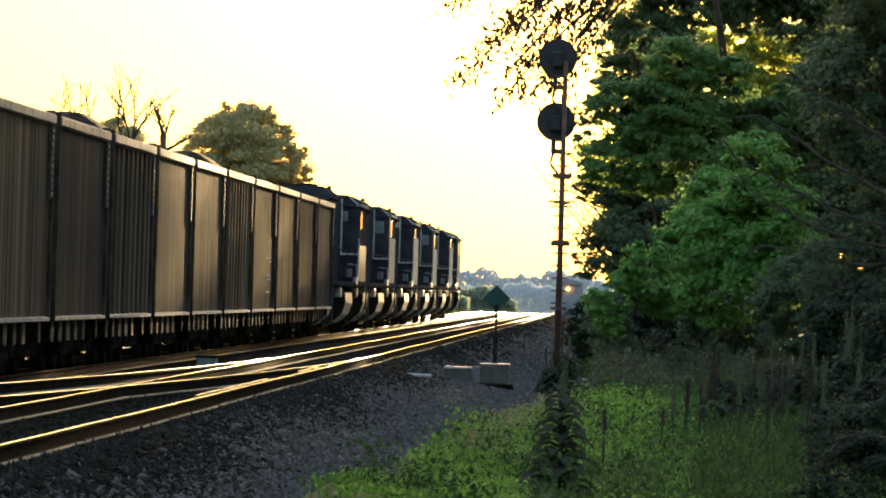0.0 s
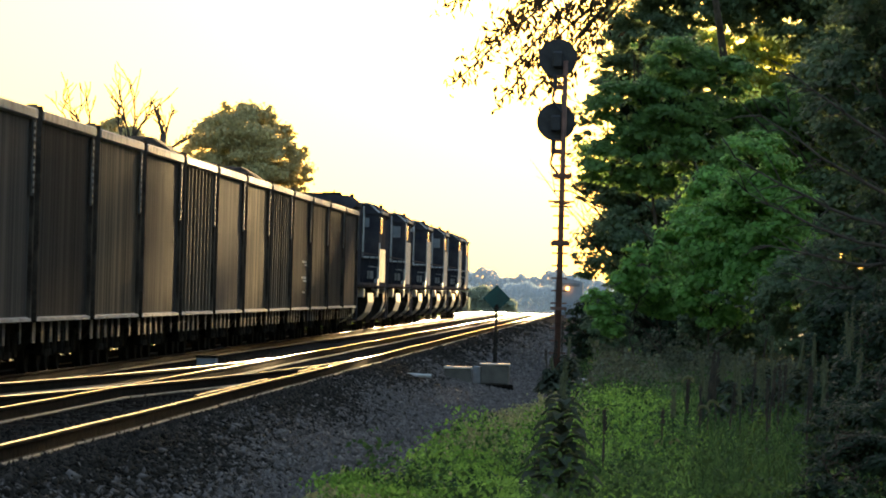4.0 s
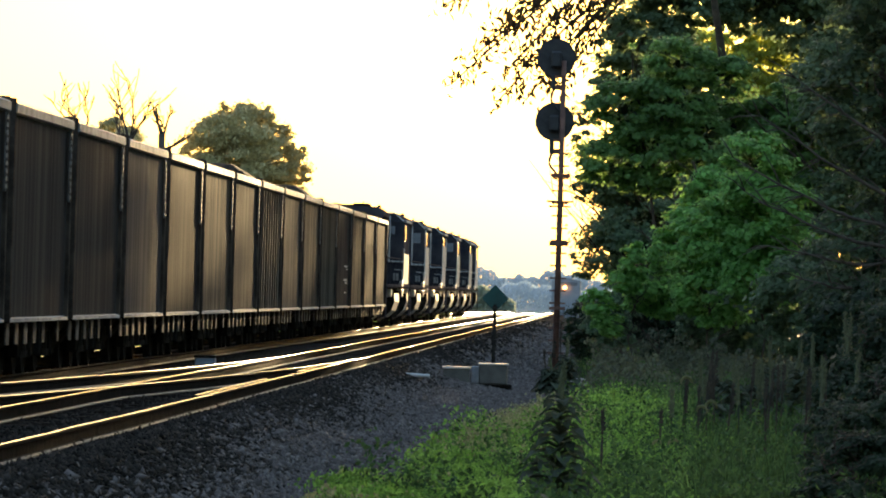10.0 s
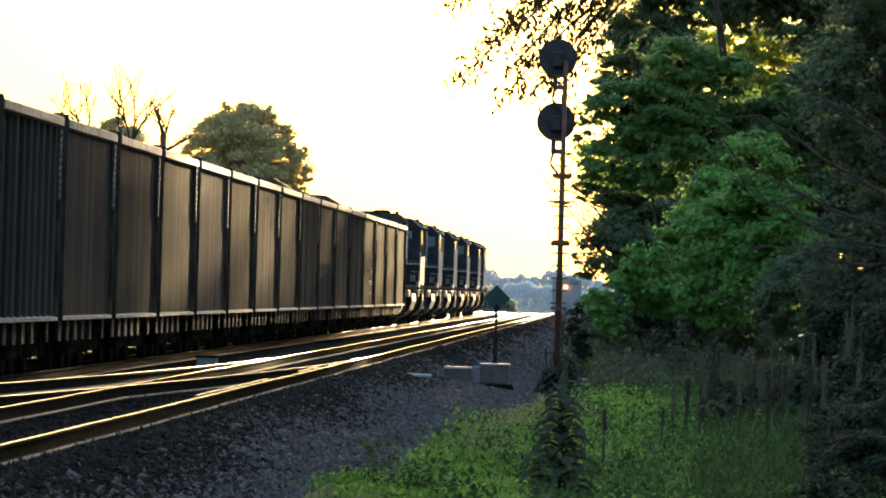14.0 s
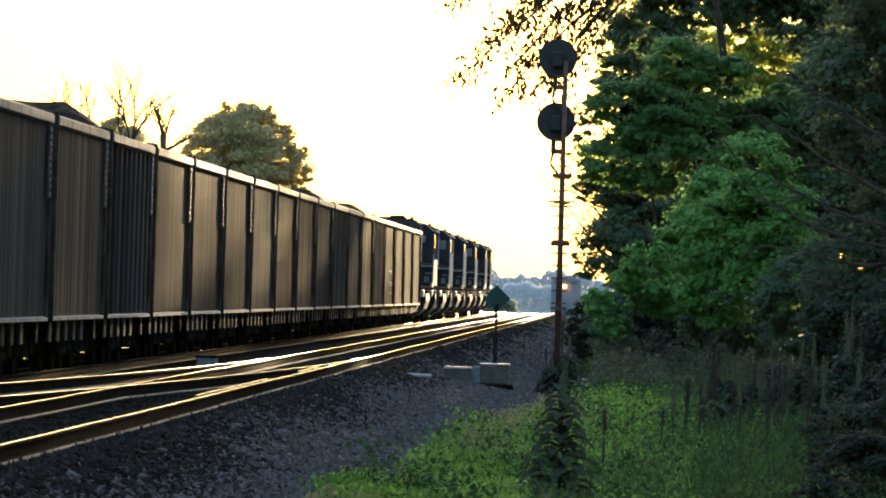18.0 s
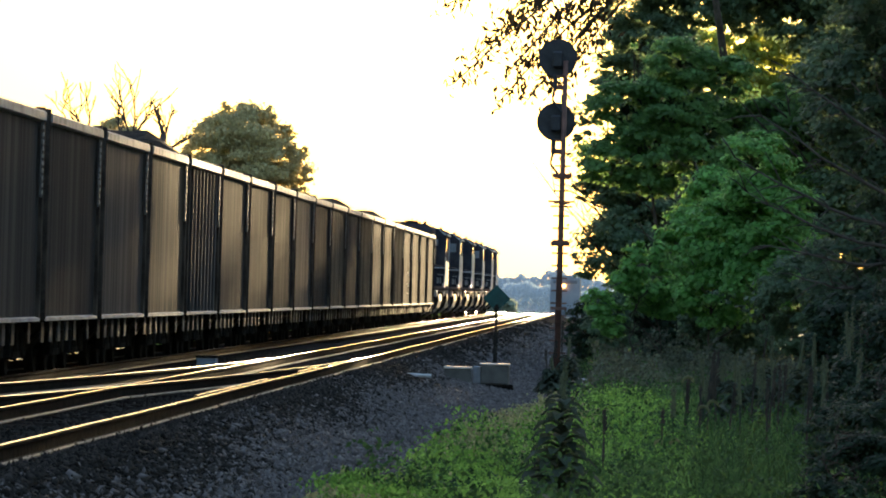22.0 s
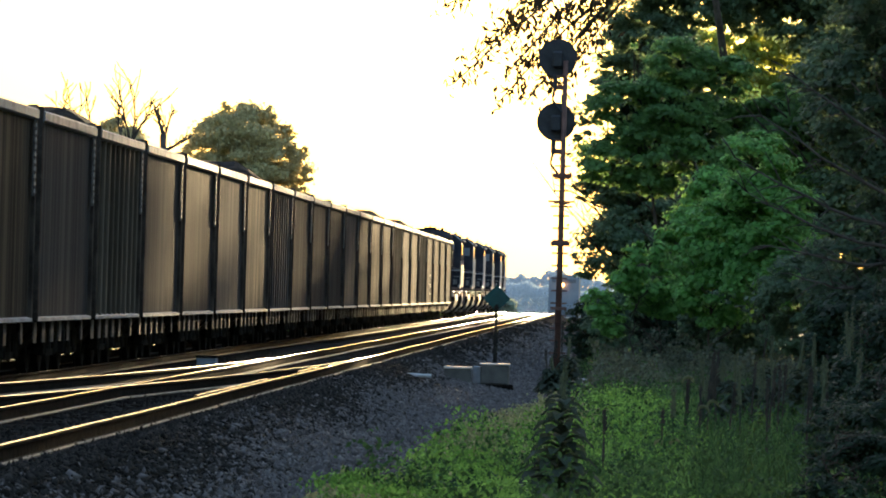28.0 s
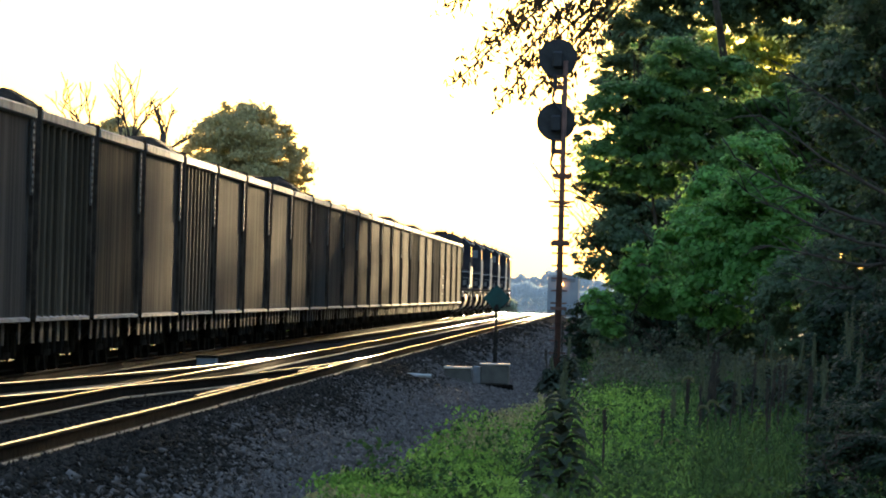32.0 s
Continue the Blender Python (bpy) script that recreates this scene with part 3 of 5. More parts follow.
        if y0 < cab0 - 0.3:
            part("lifting_lug", box(0.70, 0.78, y0, y0 + 0.12, 4.08, 4.18 + 0.07 * ((k * 7 + kind) % 3), 0.01), BLACK_STEEL, e)
    part("roof_edge_rail", tube([(-1.5, cab0 - 0.1, 3.9), (-1.15, cab0 - 0.1, 4.2), (1.15, cab0 - 0.1, 4.2), (1.5, cab0 - 0.1, 3.9)], 0.028, 6), WHITE, e, "pale edge of the cab roof")
    part("antenna", tube([(0.2 * kind - 0.3, cab0 + 1.2, 4.2), (0.2 * kind - 0.3, cab0 + 1.2, 4.62)], [0.03, 0.02], 6), BLACK_STEEL, e)
    part("cooling_unit", box(-0.5, 0.55, cab0 + 1.5, cab0 + 2.5, 4.2, 4.42, 0.04), (BLACK_STEEL, LOCO_GREY, BLACK_STEEL)[kind], e, "roof cooling unit")
    # sheet-metal underframe between the deck and the running gear
    part("underframe", box(-1.12, 1.12, -half + 0.1, half - 0.1, 0.98, 1.43, 0.02), BLACK_STEEL, e)
    part("hood_end", prism(rounded_roof(0.86, 1.62, 4.05, 0.2, 0.06), -half + 0.86, -half + 0.92), BLACK_STEEL, e, "black hood end panel")
    part("hood_end_rail", tube([(0.95, -half + 0.84, 1.6), (0.95, -half + 0.84, 3.4)], 0.042, 6), WHITE, e, "white upright hood grab iron")
    part("nose", prism(rounded_roof(1.2, 1.58, 3.35, 0.3, 0.1), cab1, half - 0.7), LOCO_BLACK, e, "black low nose")
    # rounded fuel tank slung between the trucks, rounded pilots at the ends
    # sunlit curves are painted pale here, the shaded ends plated black
    tank = [(-1.45, 1.25), (-1.47, 0.95), (-1.36, 0.62), (-1.1, 0.38), (-0.8, 0.28), (0.8, 0.28), (1.1, 0.38), (1.36, 0.62), (1.47, 0.95), (1.45, 1.25)]
    if not short:
        part("fuel_tank", prism(tank, -2.0, 2.0), LOCO_TANK, e, "dusty rounded fuel tank painted sunlit-pale")
        part("tank_end", prism([(x * 0.992, z * 0.99 + 0.006) for x, z in tank], -2.03, -1.995), BLACK_STEEL, e, "tank end plate painted shade-dark")
    for q in (-1, 1):
        part("pilot", prism(tank, half - 1.5 if q > 0 else -half, half if q > 0 else -half + 1.5), LOCO_TANK, e, "dusty curved pilot plate painted sunlit-pale")
        y0 = half - 1.5 if q > 0 else -half
        part("pilot_face", prism([(x * 0.992, z * 0.99 + 0.006) for x, z in tank], y0 - 0.03, y0 + 0.005), BLACK_STEEL, e, "pilot face painted shade-dark")
        bm = bmesh.new()
        add_tube(bm, [(0, q * half, 0.88), (0, q * (half + 0.42), 0.88)], 0.1, 8)
        add_box(bm, -0.15, 0.15, q * (half + 0.32) - 0.12, q * (half + 0.32) + 0.12, 0.72, 1.04, 0.03)
        part("coupler", bm, BLACK_STEEL, e)
        # air reservoirs and brackets under the deck edge
        for s in (-1, 1):
            part("air_reservoir", tube([(s * 1.32, q * 3.1, 1.2), (s * 1.32, q * 4.4, 1.2)], [0.15, 0.15], 10), BLACK_STEEL, e, "dusty air reservoir")
            part("filter_box", box(s * 1.38 - 0.12, s * 1.38 + 0.1, q * 4.9 - 0.25, q * 4.9 + 0.25, 1.12, 1.40, 0.03), LOCO_TANK, e, "small dusty filter box")
    part("horn", tube([(0.5, cab0 + 0.8, 4.1), (0.5, cab0 + 0.8, 4.42), (0.5, cab0 + 1.2, 4.44)], [0.03, 0.04, 0.08], 8), BLACK_STEEL, e)
    if short:
        ws = build_truck(e, -3.4, (-1.2, 1.2), 0.5) + build_truck(e, 3.4, (-1.2, 1.2), 0.5)
    else:
        ws = build_truck(e, -6.5, (-1.9, 0, 1.9), 0.51, 1.05) + build_truck(e, 6.5, (-1.9, 0, 1.9), 0.51, 1.05)
    return e, ws


LOCO_TAN = surface("rust_stained_paint", (0.12, 0.10, 0.075), (0.24, 0.21, 0.17), 3.0, 0.7, bump=0.2, spec=0.03)
DARK_GLASS = surface("dark_cab_glass", (0.03, 0.035, 0.05), (0.06, 0.065, 0.08), 3.0, 0.2, 0.0, 0.0, spec=0.05)
GLASS = surface("dusty_cab_glass", (0.2, 0.235, 0.26), (0.32, 0.35, 0.37), 3.0, 0.12, 0.0, 0.0)
TRAIN = []          # (thing, metres of its middle ahead of the leading coal car's front)
WHEELS = []


def build_train():
    brown, grey = "rust-brown %s coal car heaped with coal", "weathered grey %s coal car heaped with coal"
    kinds = {}
    for key, ribs, mat, seed, lab in (("r", True, CAR_SIDE, 1, brown % "ribbed"), ("s", False, CAR_SIDE_GREY, 2, grey % "smooth-sided"),
                                      ("b", False, CAR_SIDE, 3, brown % "smooth-sided"), ("g", True, CAR_SIDE_GREY, 4, grey % "ribbed")):
        kinds[key] = [build_hopper(ribs, mat, seed, lab), 0]
    order = "ssbsrbsrsbsssssgbsssrsbrsss"
    for i, k in enumerate(order):
        (e, ws), used = kinds[k]
        if used:
            e2 = copy_thing(e, pose(0, 0, 0))
            w2 = [o for o in e2.children if o.name.startswith("wheelset")]
        else:
            e2, w2 = e, ws
        kinds[k][1] += 1
        TRAIN.append((e2, -(i + 0.5) * PITCH_CAR))
        WHEELS.append(("car", w2))
        if i == 3:
            # a faded stencil, too worn to read
            for z, y, w, h in ((2.02, 2.0, 0.9, 0.05), (1.94, 2.6, 0.4, 0.04), (1.62, 1.9, 1.0, 0.06), (1.54, 2.3, 0.7, 0.05), (1.25, 2.0, 0.5, 0.04)):
                part("stencil_bar", box(1.503, 1.509, y - w, y + w, z - h / 2, z + h / 2), LOCO_GREY, e2, "faded white stencil bar")
    first = [build_loco(kind=k)[0] for k in range(3)]
    for i, (k, again) in enumerate(((1, False), (0, False), (2, False), (0, True), (2, True))):
        e2 = copy_thing(first[k], pose(0, 0, 0)) if again else first[k]
        TRAIN.append((e2, 0.2 + (i + 0.5) * PITCH_LOCO))
        WHEELS.append(("loco", [o for o in e2.children if o.name.startswith("wheelset")]))
    lead, ws = build_loco(True)
    TRAIN.append((lead, 0.2 + 5 * PITCH_LOCO + 6.4))
    WHEELS.append(("lead", ws))


build_train()


# ---- a second engine waiting far off on the near track ----
def build_far_engine():
    e = thing("oncoming_locomotive", None, "hazy grey locomotive far off with one amber headlight lit", "locomotive")
    part("body", prism(rounded_roof(1.5, 0.9, 4.35, 0.3, 0.15), 0, 18), HAZY_GREY, e, "hazy grey carbody")
    part("roof", prism([(-1.5, 4.05), (1.5, 4.05), (1.5, 4.15), (0, 4.5), (-1.5, 4.15)], 0.02, 18), HAZY_GREY, e, "hazy roof")
    part("windscreen", box(-1.2, 1.2, -0.04, 0.02, 3.66, 4.0, 0.02), HAZY_DARK, e)
    part("pilot", prism([(-1.5, 0.25), (1.5, 0.25), (1.5, 0.9), (-1.5, 0.9)], -0.1, 18), HAZY_DARK, e)
    part("headlight", tube([(-0.12, -0.30, 3.42), (-0.12, 0.1, 3.42)], [0.19, 0.19], 14), glow("amber_headlight", (1.0, 0.36, 0.10), 3.0), e, "glowing amber headlight")
    return e


FAR_ENGINE = build_far_engine()


# ---- trackside: signal mast, switch machine and target, relay box ----
def build_signal():
    x, y, z0 = -1.60, 139.0, -1.0
    e = thing("signal_mast", pose(x, y, z0), "rusty steel signal mast with two round black target heads", "railway signal")
    part("mast", tube([(0, 0, 0), (0, 0, 4), (0, 0, 8.2)], [0.08, 0.072, 0.06], 12), MAST, e, smooth=True)
    part("foot", box(-0.25, 0.25, -0.25, 0.25, -0.3, 0.12, 0.03), STONE_BLOCK, e, "concrete footing")
    for zz in (8.27, 6.68):
        head = part("target", tube([(-0.2, 0.19, 0), (-0.2, 0.215, 0)], [0.48, 0.48], 40), SIGNAL_BLACK, e, "round black signal target")
        head.location.z = zz
        q = part("lamp_case", box(-0.33, -0.07, -0.06, 0.2, -0.24, 0.16, 0.04), SIGNAL_BLACK, head)
        part("hood", tube([(-0.2, 0.2, 0.02), (-0.2, 0.62, -0.02)], [0.13, 0.12], 16), SIGNAL_BLACK, head)
        part("bracket", box(-0.31, -0.19, -0.05, 0.07, -0.80, -0.42, 0.02), SIGNAL_BLACK, head)
        part("bracket_foot", box(-0.24, 0.06, -0.04, 0.05, -0.80, -0.68, 0.01), MAST, head)
        part("arm", box(-0.22, 0.06, -0.06, 0.06, -0.5, -0.44), MAST, head)
        pts = [(-0.24 - 0.06 * math.sin(k / 8 * math.pi), -0.02, -0.78 - 0.55 * k / 8 + 0.0) if k < 5 else (-0.30 + 0.26 * (k - 4) / 4 - 0.02, -0.02, -1.055 - 0.3 * (k - 4) / 4) for k in range(9)]
        part("cable", tube(pts, 0.038, 6), SIGNAL_BLACK, head, "black cable loop")
    for zz, w, h in ((5.29, 0.24, 0.10), (4.67, 0.33, 0.05), (4.55, 0.27, 0.045), (3.59, 0.24, 0.11), (2.0, 0.2, 0.08)):
        part("cross_bar", box(-w, w, -0.10, -0.06, zz, zz + h, 0.005), MAST, e)
    for k in range(20):
        zz = 0.6 + k * 0.31
        if zz < 6:
            part("step_bolt", box(-0.2, 0.2, -0.025, 0.01, zz, zz + 0.04), MAST, e)


STONE_BLOCK = surface("concrete", (0.28, 0.27, 0.25), (0.4, 0.39, 0.36), 3.0, 0.9, bump=0.3)
build_signal()


def build_switch():
    y = 123.0
    e = thing("switch_target", pose(-2.78, y, -0.62), "green diamond switch target on a dark post", "switch stand")
    part("post", tube([(0, 0, 0), (0, 0, 1.75)], [0.045, 0.035], 10), BLACK_STEEL, e)
    m = Matrix.Translation((0.0, 0, 1.88)) @ Matrix.Rotation(radians(45), 4, "Y")
    part("target", box(-0.215, 0.215, -0.012, 0.012, -0.215, 0.215, 0.006, m), GREEN_SIGN, e, "green diamond plate")
    part("clamp", box(-0.05, 0.05, -0.04, 0.02, 1.6, 1.72, 0.01), BLACK_STEEL, e)
    s = thing("switch_machine", pose(-2.76, y - 0.5, -0.66), "tan steel switch machine with a pale lid beside the track", "switch machine")
    part("case", box(-0.31, 0.31, -0.3, 0.3, 0.04, 0.46, 0.025), TAN, s)
    part("lid", box(-0.33, 0.33, -0.32, 0.32, 0.46, 0.50, 0.01), LID, s, "pale metal lid")
    part("base", box(-0.4, 0.4, -0.4, 0.4, -0.08, 0.04, 0.01), TIE, s)
    s = thing("motor_box", pose(-3.55, y - 0.8, -0.66), "low tan motor box with a pale lid", "switch machine")
    part("case", box(-0.30, 0.28, -0.25, 0.25, 0.0, 0.36, 0.02), TAN, s)
    part("lid", box(-0.315, 0.295, -0.27, 0.27, 0.36, 0.41, 0.008), LID, s, "pale metal lid")
    s = thing("junction_box", pose(-3.12, y - 0.2, -0.62), "small grey metal junction box", "junction box")
    part("case", box(-0.12, 0.12, -0.12, 0.12, 0.0, 0.38, 0.02), ALU, s)
    s = thing("switch_rod", pose(-4.13, 113.0, ground_z(-4.13, 113.0) + 0.02), "pale steel throw rod lying towards the rail", "rod")
    part("rod", tube([(-0.34, 0, 0.05), (0.30, 0, 0.03)], 0.034, 8), WHITE, s)
    s = thing("relay_box", pose(-7.93, 107.0, -0.27), "small grey box between the tracks", "relay box")
    part("case", box(-0.19, 0.19, -0.2, 0.2, 0.0, 0.25, 0.015), HAZY_GREY, s)
    part("lid", box(-0.21, 0.21, -0.22, 0.22, 0.25, 0.29, 0.01), BLACK_STEEL, s)


build_switch()
slab = thing("concrete_slab", pose(-1.0, 146, ground_z(-1.0, 146)), "weathered concrete slab in the weeds", "slab")
part("slab", box(-0.3, 0.3, -0.4, 0.4, -0.05, 0.16, 0.02), STONE_BLOCK, slab)
# ---- trees ----
def limb_tree(e, rng, h, r0, spread, n=7, mat=None, depth=2, lift=(0.35, 1.0)):
    """Trunk and limbs as parts."""
    mat = mat or BARK
    pts = [(rng.normal() * 0.03 * k, rng.normal() * 0.03 * k, h * k / 6 - 0.2) for k in range(7)]
    part("trunk", tube(pts, [r0 * (1 - 0.85 * k / 6) for k in range(7)], 8), mat, e, smooth=True)
    for i in range(n):
        f = 0.3 + 0.65 * i / n
        base = Vector(pts[int(f * 6)]).lerp(Vector(pts[min(6, int(f * 6) + 1)]), f * 6 % 1)
        a = rng.uniform(0, 2 * math.pi)
        L = spread * (1.1 - f * 0.6) * rng.uniform(0.8, 1.2)
        d = Vector((math.cos(a), math.sin(a), rng.uniform(*lift))).normalized()
        bm = bmesh.new()
        p = [base + d * L * k / 4 + Vector((rng.normal() * 0.05 * k, rng.normal() * 0.05 * k, 0.06 * k * k * L / 10)) for k in range(5)]
        r = r0 * 0.42 * (1.1 - f) + 0.012
        add_tube(bm, p, [r * (1 - 0.8 * k / 4) for k in range(5)], 6)
        for j in range(4 * depth):
            q = p[1 + j % 4].copy()
            d2 = (d + Vector((rng.normal() * 0.7, rng.normal() * 0.7, rng.uniform(-0.1, 0.7)))).normalized()
            l2 = L * rng.uniform(0.2, 0.45)
            add_tube(bm, [q, q + d2 * l2 * 0.5 + Vector((0, 0, 0.02)), q + d2 * l2], [r * 0.4, r * 0.25, r * 0.08], 4)
        part("limb", bm, mat, e, smooth=True)


def lumpy(rng, c, r, n_lump, lump, n_leaf):
    """Leaf places and facings: flat-topped lumps of foliage on an uneven ellipsoid, leafy above and hollow below, with thin sprays."""
    d = rng.normal(size=(n_lump, 3))
    d /= np.linalg.norm(d, axis=1)[:, None]
    k = rng.uniform(0.5, 1.0, n_lump) ** 0.5
    cs = np.asarray(c) + d * k[:, None] * np.asarray(r)
    ls = lump * rng.uniform(0.5, 1.35, n_lump)
    q = rng.normal(size=(n_lump, n_leaf, 3))
    q[:, :, 2] = np.where(q[:, :, 2] < -0.35, -q[:, :, 2], q[:, :, 2])
    q /= np.linalg.norm(q, axis=2)[:, :, None]
    rad = rng.uniform(0.25, 1.0, (n_lump, n_leaf, 1)) ** 0.5
    spray = np.where(rng.uniform(size=(n_lump, n_leaf, 1)) < 0.2, rng.uniform(1.0, 1.7, (n_lump, n_leaf, 1)), 1.0)
    pts = (cs[:, None, :] + q * rad * spray * ls[:, None, None] * np.array([1, 1, 0.62])).reshape(-1, 3)
    face = (q * 0.75 + d[:, None, :] * 0.35 + np.array([0, 0, 0.6]) + rng.normal(size=q.shape) * 0.42).reshape(-1, 3)
    return pts, face / np.linalg.norm(face, axis=1)[:, None]


def leafy(name, x, y, h, blobs, leaf, mat, label, seed, lump=0.55, per=260, cover=2.2, trunk=0.0, category="tree", core=None, hang=False):
    """A tree or shrub at (x, y): blobs are (dx, dy, z, r, rz) of its crown, z from the rails' level."""
    rng = np.random.default_rng(seed)
    z0 = ground_z(x, y)
    e = thing(name, pose(x, y, z0), label, category)
    if trunk:
        limb_tree(e, rng, h * 0.82, trunk, h * 0.28)
    for bx, by, bz, r, rz in blobs:
        size = min(lump, r * 0.55)
        n = max(6, int(cover * (r * r * 2 + r * rz * 4) / (size * size * 2.2)))
        pts, face = lumpy(rng, (bx, by, bz - z0), (r, r, rz), n, size, max(14, int(per * (size / lump) ** 2)))
        o = new("crown", leaves_mesh("crown", pts, leaf, mat, rng, 0.6, facing=None if hang else face))
        o.parent = e
        # inner leaves take the dark green that paints the crown's inner shade
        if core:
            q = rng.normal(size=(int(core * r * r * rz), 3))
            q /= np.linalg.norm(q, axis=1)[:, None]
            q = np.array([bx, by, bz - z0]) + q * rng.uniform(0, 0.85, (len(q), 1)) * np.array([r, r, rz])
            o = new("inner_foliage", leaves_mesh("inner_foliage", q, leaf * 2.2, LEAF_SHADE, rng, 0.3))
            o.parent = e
    return e


def build_woods():
    G = "green broadleaf tree with a ragged crown"
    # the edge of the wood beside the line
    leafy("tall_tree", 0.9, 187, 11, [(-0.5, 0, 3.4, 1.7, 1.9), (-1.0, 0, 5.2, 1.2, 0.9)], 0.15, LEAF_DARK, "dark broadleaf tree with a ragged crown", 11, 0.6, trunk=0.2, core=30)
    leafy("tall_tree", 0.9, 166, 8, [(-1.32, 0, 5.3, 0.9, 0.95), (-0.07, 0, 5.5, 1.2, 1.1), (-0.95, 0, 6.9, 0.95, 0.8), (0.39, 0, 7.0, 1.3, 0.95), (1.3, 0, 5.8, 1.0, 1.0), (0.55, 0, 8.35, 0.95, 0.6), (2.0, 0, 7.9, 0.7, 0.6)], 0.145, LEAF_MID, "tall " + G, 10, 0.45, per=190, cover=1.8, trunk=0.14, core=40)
    leafy("tall_tree", 1.3, 188, 14, [(-0.67, 0, 10.0, 1.4, 1.2), (0.54, 0, 11.2, 1.6, 1.2), (0.30, 0, 9.2, 1.2, 0.8), (0.9, 0, 8.0, 1.3, 0.9), (-1.45, 0, 8.8, 0.75, 0.7)], 0.16, LEAF_DARK, "tall grey-green tree with a ragged crown", 14, 0.5, per=170, cover=1.8, trunk=0.16, core=26)
    leafy("tall_tree", 0.1, 187, 13, [(-0.62, 0, 10.2, 0.7, 1.2), (-0.9, 0, 8.4, 0.55, 0.8), (-0.7, 0, 12.3, 0.9, 0.9), (-1.35, 0, 7.5, 0.5, 0.6), (-1.5, 0, 6.3, 0.42, 0.6), (-1.5, 0, 4.9, 0.36, 0.5), (-1.45, 0, 2.4, 0.4, 0.7)], 0.16, LEAF_DARK, "thin-crowned tree at the edge of the wood", 7, 0.4, per=60, cover=1.2, trunk=0.1)
    leafy("tall_tree", 2.3, 162, 8, [(0.5, 0, 4.5, 0.9, 0.75), (-0.1, 0, 3.6, 1.0, 0.8), (1.4, 0, 3.9, 1.1, 0.9), (-0.4, 0, 2.6, 1.0, 0.9), (0.9, 0, 2.4, 1.2, 1.0), (2.2, 0, 2.8, 1.0, 1.1), (1.5, 0, 1.2, 1.2, 0.9)], 0.15, LEAF_BRIGHT, "bright green maple with layered leaves", 12, 0.42, per=150, cover=1.6, trunk=0.12, core=10)
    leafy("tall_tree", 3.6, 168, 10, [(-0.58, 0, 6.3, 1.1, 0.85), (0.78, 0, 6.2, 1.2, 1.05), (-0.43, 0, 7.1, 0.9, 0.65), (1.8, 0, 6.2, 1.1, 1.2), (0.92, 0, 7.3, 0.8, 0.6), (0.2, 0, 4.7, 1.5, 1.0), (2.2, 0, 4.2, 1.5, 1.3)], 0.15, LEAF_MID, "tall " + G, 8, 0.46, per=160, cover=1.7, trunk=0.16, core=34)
    # a thin crown high up, struck by the sun from behind; its glow is leaf colour
    leafy("tall_tree", 4.0, 203, 13, [(-1.26, 0, 10.4, 0.85, 0.75), (-0.21, 0, 9.8, 1.05, 0.85), (0.78, 0, 10.6, 0.95, 0.75), (1.64, 0, 9.4, 0.95, 0.95), (0.63, 0, 9.0, 0.85, 0.65), (1.98, 0, 8.1, 0.65, 0.65)], 0.17, LEAF_SUNLIT, "thin-crowned tree with the low sun's yellow in its leaves", 9, 0.42, per=120, cover=1.7, trunk=0.1, hang=True)
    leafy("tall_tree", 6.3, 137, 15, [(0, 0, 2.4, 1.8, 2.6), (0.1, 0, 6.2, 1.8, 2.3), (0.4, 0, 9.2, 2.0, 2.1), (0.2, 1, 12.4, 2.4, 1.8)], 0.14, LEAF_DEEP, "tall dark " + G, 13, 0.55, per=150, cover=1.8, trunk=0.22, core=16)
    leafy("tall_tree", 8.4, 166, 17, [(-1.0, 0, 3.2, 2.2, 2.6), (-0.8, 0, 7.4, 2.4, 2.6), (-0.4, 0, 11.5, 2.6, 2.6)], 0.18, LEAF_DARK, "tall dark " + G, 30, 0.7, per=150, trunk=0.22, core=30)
    # high dense crowns above, partly unseen, added to shade the train's near end
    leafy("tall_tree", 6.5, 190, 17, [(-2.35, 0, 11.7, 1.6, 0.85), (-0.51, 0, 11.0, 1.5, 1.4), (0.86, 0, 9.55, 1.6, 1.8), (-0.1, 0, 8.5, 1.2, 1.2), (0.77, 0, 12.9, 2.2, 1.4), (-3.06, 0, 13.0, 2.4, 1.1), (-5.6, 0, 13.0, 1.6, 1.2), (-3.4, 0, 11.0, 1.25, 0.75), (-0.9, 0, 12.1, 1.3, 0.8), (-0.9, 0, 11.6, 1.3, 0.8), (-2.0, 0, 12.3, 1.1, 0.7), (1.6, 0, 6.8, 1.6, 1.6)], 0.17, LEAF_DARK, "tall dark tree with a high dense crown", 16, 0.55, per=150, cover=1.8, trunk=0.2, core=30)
    # trees mostly hidden by the front crowns, added to break the sun on the train
    leafy("tall_tree", 1.5, 300, 15, [(0, 0, 13.6, 1.9, 1.6), (0, 0, 10.4, 2.0, 2.0)], 0.3, LEAF_MID, "thin-crowned tree added to thin the evening sun", 71, 0.7, per=26, cover=1.0, trunk=0.12, hang=True)
    leafy("tall_tree", 1.1, 230, 14, [(0, 0, 11.7, 1.5, 1.5), (0.2, 0, 8.6, 1.2, 1.6)], 0.25, LEAF_MID, "thin-crowned tree added to dapple the evening sun", 72, 0.5, per=20, cover=1.0, trunk=0.1, hang=True)
    leafy("tall_tree", 0.9, 246, 14, [(0, 0, 4.6, 1.7, 3.5), (0.2, 0, 10.1, 1.9, 3.4)], 0.30, LEAF_DARK, "tall half-bare tree added to dim the sun", 41, 0.9, 34, 1.0, trunk=0.2, hang=True)
